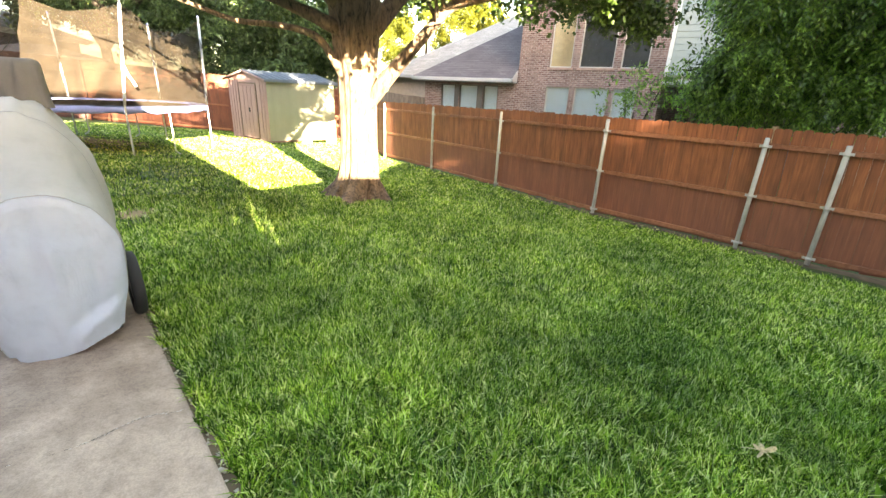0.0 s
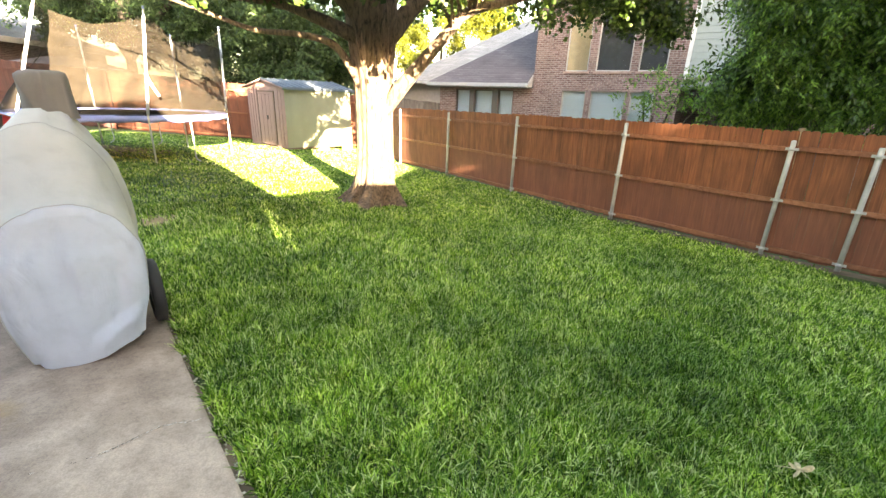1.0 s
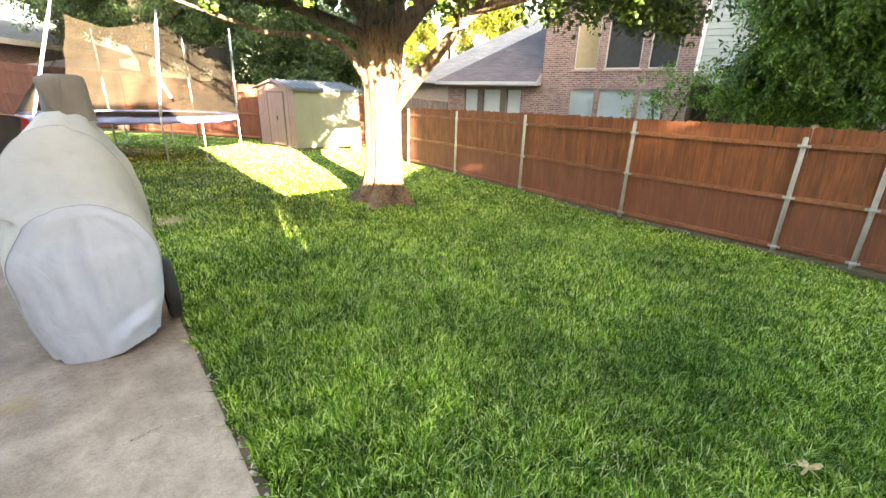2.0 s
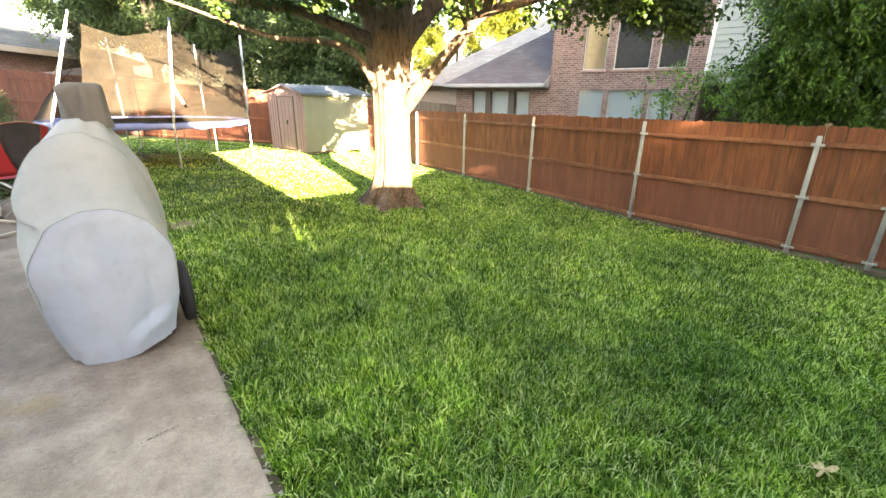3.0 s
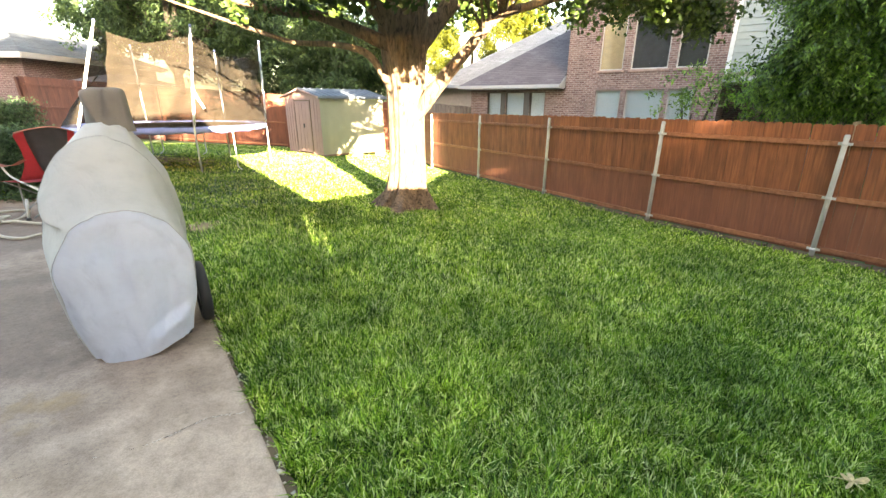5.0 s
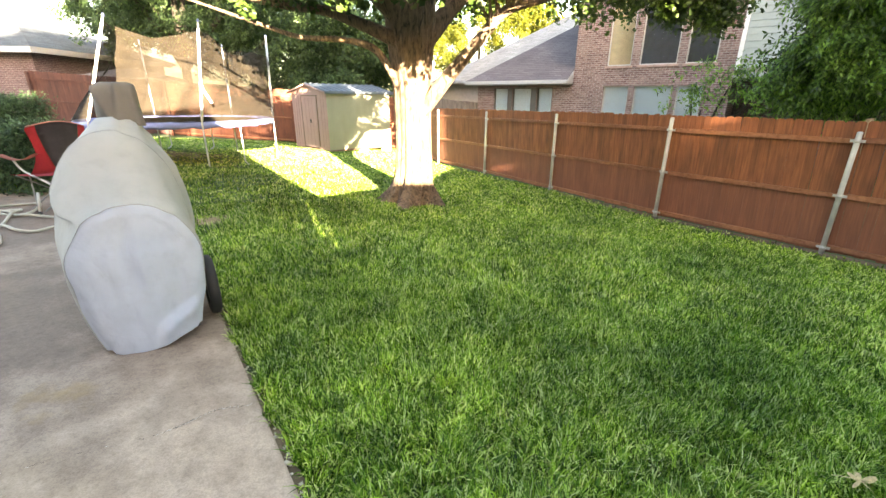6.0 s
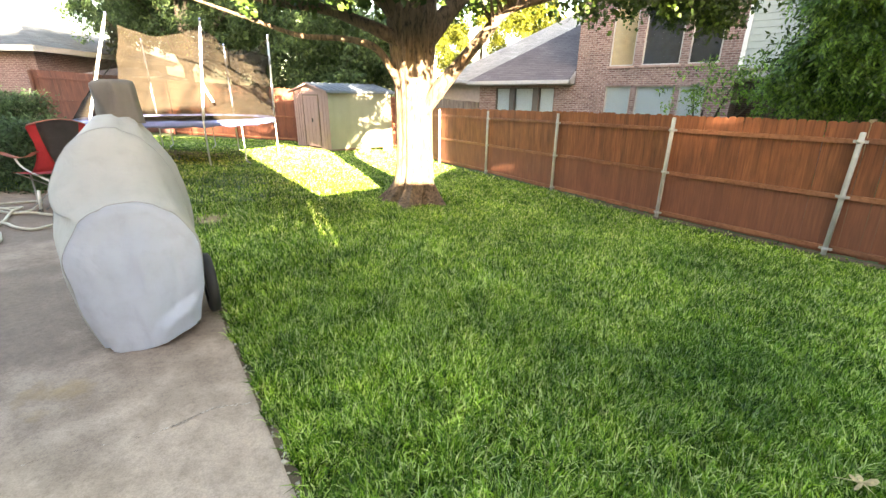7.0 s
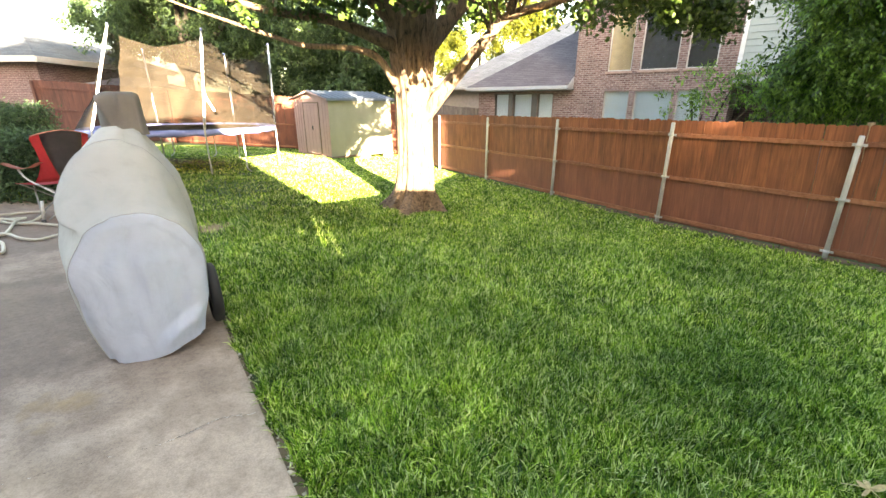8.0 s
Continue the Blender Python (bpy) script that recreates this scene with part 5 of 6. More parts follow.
def build_trampoline():
    cx, cy, R = -6.55, 11.1, 2.1
    zp = 0.8
    t = tagged(new("trampoline"), "round blue trampoline with torn tan safety net and steel poles", "trampoline")
    blue = plain("blue_pad", (0.19, 0.23, 0.5), 0.6, vary=0.3, scale=1.4)
    white = plain("white_sleeve", (0.7, 0.72, 0.76), 0.45, vary=0.08)
    def ring(a, r, z):
        return Vector((cx + r * math.cos(a), cy + r * math.sin(a), z))
    # padded ring
    bm = bmesh.new()
    n = 72
    prof = [(R + 0.045, -0.1), (R + 0.055, -0.06), (R + 0.06, 0.0), (R + 0.01, 0.035), (R - 0.16, 0.04), (R - 0.3, 0.02), (R - 0.3, -0.01), (R - 0.1, -0.03)]
    rr = [[bm.verts.new(ring(2 * math.pi * i / n, r, zp + z + 0.008 * math.sin(i * 2.7) + (0.016 * math.sin(i * 1.9) if z < -0.08 else 0))) for r, z in prof] for i in range(n)]
    for i in range(n):
        a, b = rr[i - 1], rr[i]
        for k in range(len(prof)):
            bm.faces.new((a[k], b[k], b[(k + 1) % len(prof)], a[(k + 1) % len(prof)])).smooth = True
    part("pad", bm, blue, t, "faded blue spring pad")
    bm = bmesh.new()
    bm.faces.new([bm.verts.new(ring(2 * math.pi * i / n, R - 0.3, zp + 0.0)) for i in range(n)])
    bmesh.ops.solidify(bm, geom=list(bm.faces), thickness=0.006)
    part("mat", bm, plain("black_mat", (0.05, 0.047, 0.045), 0.8), t)
    bm = bmesh.new()
    tube(bm, [ring(2 * math.pi * i / n, R, zp - 0.05) for i in range(n + 1)], 0.022, 8, False)
    part("frame", bm, M_STEEL, t)
    # slim legs with a short foot
    for deg in LEG_TURNS:
        a0 = radians(deg)
        p, q, e = ring(a0, R, zp - 0.05), ring(a0, R + 0.01, 0), ring(a0 + 0.05, R, 0)
        g = ground_z(q.x, q.y)
        bm = bmesh.new()
        tube(bm, bezier([p, Vector((q.x, q.y, g + 0.3)), Vector((q.x, q.y, g + 0.1)), Vector((e.x, e.y, ground_z(e.x, e.y) + 0.004))], 5), 0.016, 8)
        part("leg", bm, M_STEEL, t)
    # poles with foam sleeves
    tops = []
    for deg, lean, h in ((-50, (0.22, 0.12), 1.99), (28, (0.05, 0.04), 2.02), (83, (0, 0), 1.9), (138, (0, 0), 1.95), (249, (0.54, 0.42), 2.07)):
        a = radians(deg)
        p = ring(a, R + 0.06, zp)
        foot = Vector((p.x, p.y, ground_z(p.x, p.y) - 0.02))
        top = Vector((p.x + lean[0], p.y + lean[1], zp + h))
        tops.append((a, top))
        bm = bmesh.new()
        tube(bm, [foot, p, top], 0.019, 8)
        pole = part("pole", bm, M_STEEL, t)
        bm = bmesh.new()
        s0 = p.lerp(top, 0.03)
        s1 = p.lerp(top, 0.93)
        tube(bm, [s0, s0.lerp(s1, 0.25) + Vector((0.006, 0, 0)), s0.lerp(s1, 0.6), s1], 0.027, 10)
        part("sleeve", bm, white, pole, "pale foam pole sleeve")
        bm = bmesh.new()
        tube(bm, [top - Vector((0, 0, 0.02)), top + Vector((0, 0, 0.035))], [0.026, 0.02], 8)
        part("cap", bm, blue, pole)
    # a sleeve end that has slipped loose
    p = ring(radians(-50), R + 0.06, zp).lerp(tops[0][1], 0.42)
    bm = bmesh.new()
    tube(bm, [p + Vector((0.02, -0.05, 0.0)), p + Vector((0.07, -0.06, -0.16)), p + Vector((0.2, -0.06, -0.42))], 0.026, 8)
    part("loose_sleeve", bm, white, t)
    # net: hung from the poles, sagging between them, wrinkled
    order = sorted([(a if a < math.pi else a - 2 * math.pi, p) for a, p in tops], key=lambda q: q[0])
    m = net_mat()
    for (a0, p0), (a1, p1) in zip(order, order[1:] + [(order[0][0] + 2 * math.pi, order[0][1])]):
        mid = (a0 + a1) / 2
        torn = abs(mid - radians(-11)) < 0.3
        bm = bmesh.new()
        cols, rows = 26, 18
        grid = []
        # the panel beside the leaning pole has come off it
        loose = a1 < -0.5 and a0 < -1.5
        for i in range(cols + 1):
            f = 0.1 + 0.9 * i / cols if loose else i / cols
            a = a0 + (a1 - a0) * f
            sag = 0.26 * 4 * f * (1 - f) + 0.05 * math.sin(f * 17) * f * (1 - f)
            if torn:
                sag = 0.1 + 0.3 * f + 0.14 * math.exp(-((f - 0.42) / 0.2) ** 2)
            base = ring(a + (0.2 * (1 - f) if loose else 0.0), R + 0.03, zp + 0.03)
            lift = p0.lerp(p1, f)
            pull = 1.0 - 0.07 * 4 * f * (1 - f)
            topv = Vector((cx + (lift.x - cx) * pull, cy + (lift.y - cy) * pull, lift.z - 0.08 - sag))
            col = []
            for j in range(rows + 1):
                g = j / rows
                q = base.lerp(topv, g)
                wv = 0.04 * math.sin(f * 17 + g * 7 + a0 * 3) * math.sin(g * 3.1) + 0.09 * noise.noise((f * 4 + g * 2.5 + a0 * 7, g * 4 - f * 2, 1.7)) + 0.04 * noise.noise((f * 13 + g * 6, g * 9 - f * 5, a0)) * math.sin(g * 3.1)
                q += Vector((math.cos(a), math.sin(a), 0)) * wv
                col.append(bm.verts.new(q))
            grid.append(col)
        for i in range(cols):
            for j in range(rows):
                bm.faces.new((grid[i][j], grid[i + 1][j], grid[i + 1][j + 1], grid[i][j + 1])).smooth = True
        part("net", bm, m, t, "sagging tan mesh net panel")
    return t


build_trampoline()


# ---- covered grill on the patio ----
def cloth(name, lo, hi):
    """Weathered woven cover cloth with soft creases."""
    m, nt, b = mat(name)
    co = coords(nt)
    n1 = tex(nt, "ShaderNodeTexNoise", Scale=3.5, Detail=6.0)
    n2 = tex(nt, "ShaderNodeTexNoise", Scale=260.0, Detail=2.0)
    n3 = tex(nt, "ShaderNodeTexNoise", Scale=14.0, Detail=5.0)
    for n in (n1, n2, n3):
        nt.links.new(co, n.inputs["Vector"])
    c = ramp(nt, n1.outputs[0], [(0.3, lo), (0.7, hi)])
    c = mixc(nt, c, ramp(nt, n3.outputs[0], [(0.3, (0.86, 0.86, 0.86)), (0.5, (1, 1, 1))]), 0.4, "MULTIPLY")
    nt.links.new(c, b.inputs["Base Color"])
    b.inputs["Roughness"].default_value = 0.8
    n4 = tex(nt, "ShaderNodeTexNoise", Scale=5.0, Detail=4.0, Distortion=1.2)
    nt.links.new(co, n4.inputs["Vector"])
    bump(nt, b, n4.outputs[0], 0.4, 0.035)
    return m


def build_grill():
    t = tagged(new("grill"), "covered barbecue grill under a pale grey fabric cover", "grill")
    c0 = Vector((-1.62, 2.10, ground_z(-1.62, 2.10) + 0.012))
    d, r = Vector((-0.575, 0.818, 0)), Vector((0.818, 0.575, 0))
    taupe = plain("taupe_cloth", (0.152, 0.139, 0.129), 0.85, vary=0.16, scale=5.0, fine=200.0)
    # cross sections along the axis: s, centre, half width, top, squareness
    secs = [(0.0, -0.015, 0.275, 0.755, 2.35), (0.012, -0.015, 0.295, 0.80, 2.35), (0.04, -0.018, 0.302, 0.815, 2.35), (0.1, -0.028, 0.3, 0.86, 2.3), (0.2, -0.034, 0.31, 0.965, 2.3), (0.29, -0.036, 0.318, 1.075, 2.15),
            (0.345, -0.034, 0.318, 1.14, 2.05), (0.365, -0.034, 0.318, 1.155, 2.05), (0.45, -0.016, 0.316, 1.205, 1.75), (0.58, 0.008, 0.31, 1.255, 1.62), (0.75, 0.03, 0.3, 1.26, 1.62), (0.9, 0.0, 0.29, 1.12, 2.4), (0.95, 0.0, 0.27, 1.0, 2.4)]
    fine = []
    for a, b2 in zip(secs, secs[1:]):
        fine += [tuple(p + (q - p) * k / 3 for p, q in zip(a, b2)) for k in range(3)]
    fine.append(secs[-1])
    n = 72
    def crease(x, s, z):
        """Soft hollows, a pinched fold where the front panel is sewn on, slack upright folds above it."""
        q = 0.018 * noise.noise((x * 4, s * 5, z * 3.0)) + 0.006 * noise.noise((x * 15, s * 9, z * 6))
        q -= 0.02 * abs(noise.noise((x * 5 + z * 2, s * 6 - z, 3.0))) - 0.01
        if x < -0.1:
            q += 0.05 * math.exp(-((z - 0.66 - 0.25 * s) / 0.05) ** 2) * math.exp(-((s - 0.16) / 0.2) ** 2)
            q -= 0.03 * math.exp(-((z - 0.79 - 0.2 * s) / 0.06) ** 2) * math.exp(-((s - 0.16) / 0.2) ** 2)
        if s > 0.3:
            q -= 0.03 * abs(noise.noise((x * 9, s * 1.6, 7.0))) * min(1.0, (s - 0.3) * 8)
        return q
    def outline(k, sec):
        s, cc, hw, top, e = sec
        f = k / n
        # from the left hem over the top to the right hem
        a = math.pi * (1 - f)
        shoulder = top * 0.52
        if f < 0.2 or f > 0.8:
            g = f / 0.2 if f < 0.2 else (1 - f) / 0.2
            side = -1 if f < 0.5 else 1
            tuck = 0.06 * (1 - g) ** 2
            hem = (0.045 if side < 0 else 0.06) + 0.012 * math.sin(s * 9 + side)
            return cc + side * (hw - tuck), hem + (shoulder - hem) * g
        a = math.pi * (0.8 - f) / 0.6
        ca, sa = math.cos(a), math.sin(a)
        x = math.copysign(abs(ca) ** (2 / e), ca) * hw
        z = shoulder + abs(sa) ** (2 / e) * (top - shoulder)
        return cc + x, min(z, 1.215 + 0.1 * (z - 1.215))
    bm = bmesh.new()
    rows = []
    for sec in fine:
        row = []
        for k in range(n + 1):
            x, z = outline(k, sec)
            w = crease(x, sec[0], z)
            row.append(bm.verts.new(c0 + d * sec[0] + r * (x + w) + Vector((0, 0, z + (w if z > 0.3 else 0.0)))))
        rows.append(row)
    for i, (a, b2) in enumerate(zip(rows, rows[1:])):
        for k in range(n):
            fc = bm.faces.new((a[k], a[k + 1], b2[k + 1], b2[k]))
            fc.smooth, fc.material_index = True, 1 if i < 3 else 0
    # front and back faces, as wrinkled sheets filling the first and last section
    for row, sec, flip in ((rows[0], secs[0], 1), (rows[-1], secs[-1], -1)):
        half = n // 2
        cols = 26
        prev = None
        for k in range(half + 1):
            p, q = row[k].co, row[n - k].co
            cur = [row[k]]
            for j in range(1, cols):
                f = j / cols
                v = p.lerp(q, f)
                x, z = (f - 0.5), v.z - c0.z
                bulge = 0.045 * (1 - (2 * f - 1) ** 2) * min(1, (sec[3] - z) * 5) + 0.03 * (1 - z)
                calm = min(1.0, 0.25 + max(0.0, z) * 1.6)
                bulge += calm * (0.03 * noise.noise((x * 3.2, z * 1.8, 4.0)) + 0.006 * noise.noise((x * 9, z * 4, 9.0)) - 0.05 * abs(noise.noise((x * 5.5 + z, z * 0.9, 2.0))) - 0.025 * abs(noise.noise((x * 11 - z * 2, z * 1.5, 6.0))))
                if flip > 0:
                    # a fold of slack cloth slanting up over the raised corner of the hem
                    e = z - (0.07 + 0.3 * max(0.0, x))
                    if x > 0.0:
                        bulge += 0.03 * math.exp(-(e / 0.05) ** 2) * min(1.0, x * 8) - 0.02 * math.exp(-((e - 0.06) / 0.03) ** 2) * min(1.0, x * 8)
                bulge *= max(0.0, min(1.0, (sec[3] - z) * 4.5))
                drop = 0.0
                if k == 0:
                    drop = -0.045 * math.sin(math.pi * f ** 0.7)
                cur.append(bm.verts.new(v - d * bulge * flip + Vector((0, 0, drop))))
            cur.append(row[n - k])
            if k == half:
                cur = [row[k]] * (cols + 1)
            if prev:
                for j in range(cols):
                    quad = [prev[j], prev[j + 1], cur[j + 1], cur[j]]
                    quad = list(dict.fromkeys(quad))
                    if len(quad) > 2:
                        try:
                            fc = bm.faces.new(quad)
                            fc.smooth, fc.material_index = True, 1 if flip > 0 else 0
                        except ValueError:
                            pass
            prev = cur
    bmesh.ops.recalc_face_normals(bm, faces=bm.faces)
    seam = {i: [v.co - d * 0.003 + Vector((0, 0, 0.003)) for v in rows[i * 3]] for i in (1, 7)}
    cover = part("cover", bm, cloth("cream_cover_cloth", (0.375, 0.37, 0.352), (0.435, 0.43, 0.412)), t, "weathered pale grey fabric cover")
    cover.data.materials.append(cloth("bluish_cover_cloth", (0.445, 0.485, 0.575), (0.515, 0.555, 0.65)))
    for i, off in ((1, 0.0), (7, 0.0)):
        bm = bmesh.new()
        pts = []
        for k in range(12, n - 11):
            pts.append(seam[i][k])
        tube(bm, pts, 0.0016, 6)
        part("piping", bm, plain("cover_piping", (0.34, 0.34, 0.34), 0.8), cover)
    # hump over the upright handle at the back
    bm = bmesh.new()
    hx0, hx1 = -0.06, 0.17
    rings = []
    for z, k in ((1.17, 1.08), (1.2, 1.05), (1.23, 1.02), (1.26, 1.0), (1.29, 0.975), (1.32, 0.95), (1.35, 0.92), (1.375, 0.885), (1.395, 0.83), (1.41, 0.74), (1.42, 0.5)):
        ring = []
        for i in range(80):
            a = 2 * math.pi * i / 80
            ca, sa = math.cos(a), math.sin(a)
            x = (hx0 + hx1) / 2 + math.copysign(abs(ca) ** 0.6, ca) * (hx1 - hx0) / 2 * k
            s = 0.72 + math.copysign(abs(sa) ** 0.6, sa) * 0.12 * k
            w = 0.02 * noise.noise((x * 9, s * 7, z * 3)) + 0.012 * noise.noise((x * 22, s * 15, z * 5)) - 0.026 * math.exp(-((x - 0.06 - 0.1 * (z - 1.3)) / 0.014) ** 2) - 0.016 * math.exp(-((x + 0.01 + 0.3 * (z - 1.3)) / 0.02) ** 2) + 0.012 * math.exp(-((x - 0.12) / 0.02) ** 2)
            ring.append(bm.verts.new(c0 + d * (s + w) + r * (x + w) + Vector((0, 0, z))))
        rings.append(ring)
    for a, b2 in zip(rings, rings[1:]):
        for i in range(80):
            bm.faces.new((a[i - 1], a[i], b2[i], b2[i - 1])).smooth = True
    bm.faces.new(rings[-1])
    part("hood", bm, taupe, t, "taupe cloth hood over the upright back")
    # wheels and a foot
    tyre_m = plain("black_rubber", (0.022, 0.022, 0.024), 0.7)
    for lat in (0.325, -0.2):
        c = c0 + d * 0.27 + r * lat + Vector((0, 0, 0.19))
        bm = bmesh.new()
        k = 36
        prof = [(0.19, -0.022), (0.195, 0.0), (0.19, 0.022), (0.17, 0.032), (0.13, 0.03), (0.13, -0.03), (0.17, -0.032)]
        rg = [[bm.verts.new(c + r * y + (d * math.cos(2 * math.pi * i / k) + Vector((0, 0, math.sin(2 * math.pi * i / k)))) * rad) for rad, y in prof] for i in range(k)]
        for i in range(k):
            a, b2 = rg[i - 1], rg[i]
            for j in range(len(prof)):
                bm.faces.new((a[j], b2[j], b2[(j + 1) % 7], a[(j + 1) % 7])).smooth = True
        bmesh.ops.recalc_face_normals(bm, faces=bm.faces)
        wheel = part("wheel", bm, tyre_m, t, "black rubber tyre")
        bm = bmesh.new()
        tube(bm, [c - r * 0.02, c + r * 0.02], 0.132, 20)
        part("rim", bm, plain("grey_rim", (0.12, 0.12, 0.13), 0.5), wheel)
    steel = plain("black_steel", (0.03, 0.03, 0.032), 0.5)
    for lat in (-0.2, 0.2):
        for s in (0.12, 0.75):
            p = c0 + d * s + r * lat
            part("leg", tube(bmesh.new(), [p, p + Vector((0, 0, 0.3))], 0.02, 8), steel, t)
    part("crossbar", tube(bmesh.new(), [c0 + d * 0.1 - r * 0.12 + Vector((0, 0, 0.05)), c0 + d * 0.1 + r * 0.2 + Vector((0, 0, 0.07))], 0.018, 8), steel, t)
    return t


build_grill()


# ---- camp chair, hose ----
def build_chair():
    """A folding camp chair seen from behind: cloth back in three panels, sagging arms, crossed tubes."""
    t = tagged(new("camp_chair"), "folding camp chair with red and dark grey fabric on white tubes", "chair")
    px, py = -4.593, 4.673
    t.matrix_basis = pose(px, py, ground_z(px, py) + 0.012)
    red = plain("red_fabric", (0.54, 0.05, 0.066), 0.8, vary=0.12)
    grey = plain("charcoal_fabric", (0.095, 0.082, 0.09), 0.85, vary=0.2)
    salmon = plain("salmon_fabric", (0.5, 0.19, 0.15), 0.85, vary=0.12)
    tubem = plain("white_tube", (0.65, 0.64, 0.62), 0.4, 0.2)
    dim = plain("grey_tube", (0.3, 0.3, 0.29), 0.45, 0.3)
    rubber = plain("black_foot", (0.03, 0.03, 0.03), 0.7)
    s = Vector((0.269, 0.963, 0))      # along its back
    f = Vector((-0.963, 0.269, 0))     # the way it faces
    mid = 0.39
    def P(x, y, z):
        return s * x + f * y + Vector((0, 0, z))
    # height, half width, half width of the dark middle
    rows = [(0.44, 0.345, 0.09), (0.5, 0.315, 0.112), (0.58, 0.285, 0.138), (0.67, 0.266, 0.163), (0.76, 0.272, 0.184), (0.85, 0.292, 0.202), (0.92, 0.312, 0.215), (0.945, 0.306, 0.22)]
    def cloth(name, edge, m, label):
        bm = bmesh.new()
        g = []
        for j, (z, wide, dark) in enumerate(rows):
            a, b = edge(wide, dark)
            v = j / (len(rows) - 1)
            line = []
            for i in range(7):
                x = a + (b - a) * i / 6
                sag = 1 - (x / 0.32) ** 2
                line.append(bm.verts.new(P(mid + x, 0.02 - 0.07 * v - 0.045 * sag + 0.006 * math.sin(9 * x + 5 * v), z + 0.055 * sag * v ** 3 - 0.02 * (x > 0) * v * x / 0.3)))
            g.append(line)
        for a, b in zip(g, g[1:]):
            for i in range(6):
                bm.faces.new((a[i], a[i + 1], b[i + 1], b[i])).smooth = True
        bmesh.ops.solidify(bm, geom=list(bm.faces), thickness=0.009)
        return part(name, bm, m, t, label)
    back = cloth("backrest", lambda w, d: (-d, d), grey, "dark grey fabric backrest, narrower towards the seat")
    cloth("side_panel", lambda w, d: (-w, -d - 0.003), red, "red fabric panel")
    cloth("side_panel", lambda w, d: (d + 0.003, w), red, "red fabric panel")
    # faded binding sewn along the top of the back
    bm = bmesh.new()
    tube(bm, [P(mid + x, -0.05 - 0.045 * (1 - (x / 0.32) ** 2), 0.947 + 0.055 * (1 - (x / 0.32) ** 2) - 0.02 * (x > 0) * x / 0.3) for x in (-0.306 + 0.612 * k / 14 for k in range(15))], 0.007, 6)
    part("binding", bm, salmon, back, "faded salmon binding")
    bm = bmesh.new()
    g = [[bm.verts.new(P(mid + x, y, 0.425 - 0.05 * (1 - (x / 0.36) ** 2) * math.sin(math.pi * (0.15 + 0.7 * j / 5)))) for x in (-0.345 + 0.69 * i / 8 for i in range(9))] for j, y in enumerate((0.0, 0.08, 0.16, 0.24, 0.31, 0.36))]
    for a, b in zip(g, g[1:]):
        for i in range(8):
            bm.faces.new((a[i], a[i + 1], b[i + 1], b[i])).smooth = True
    bmesh.ops.solidify(bm, geom=list(bm.faces), thickness=0.014)
    part("seat", bm, red, t)
    for side in (-1, 1):
        x = mid + side * 0.29
        bm = bmesh.new()
        run = bezier([P(x, -0.05, 0.675), P(x + side * 0.01, 0.09, 0.618), P(x + side * 0.015, 0.24, 0.6), P(x + side * 0.01, 0.4, 0.622), P(x, 0.54, 0.648)], 3)
        e = [[bm.verts.new(p + s * w + Vector((0, 0, -abs(w) * 0.25))) for w in (-0.04, 0.0, 0.04)] for p in run]
        for a, b in zip(e, e[1:]):
            for i in range(2):
                bm.faces.new((a[i], a[i + 1], b[i + 1], b[i])).smooth = True
        bmesh.ops.solidify(bm, geom=list(bm.faces), thickness=0.009)
        part("armrest", bm, salmon, t, "faded salmon fabric armrest")
        bm = bmesh.new()
        tube(bm, bezier([P(x, 0.34, 0.605), P(x, 0.24, 0.48), P(x + side * -0.01, 0.03, 0.39), P(x - side * 0.02, -0.19, 0.305)], 4), 0.0105, 8)
        part("arm_tube", bm, tubem, t)
        bm = bmesh.new()
        tube(bm, [P(mid + side * 0.35, -0.005, 0.245), P(mid + side * 0.385, 0.0, 0.02)], 0.014, 8)
        leg = part("leg", bm, tubem, t)
        bm = bmesh.new()
        tube(bm, [P(mid + side * 0.384, 0.0, 0.03), P(mid + side * 0.39, 0.0, -0.01)], [0.02, 0.026], 8)
        part("foot", bm, rubber, leg, "black rubber foot")
        for a, b in (((mid + side * 0.34, 0.0, 0.42), (mid - side * 0.34, -0.02, 0.02)), ((mid + side * 0.34, 0.28, 0.42), (mid - side * 0.3, 0.3, -0.01)), ((mid + side * 0.385, 0.0, 0.03), (mid + side * 0.2, 0.3, 0.4))):
            bm = bmesh.new()
            tube(bm, [P(*a), P(*b)], 0.008, 8)
            part("leg", bm, dim, t)
    return t


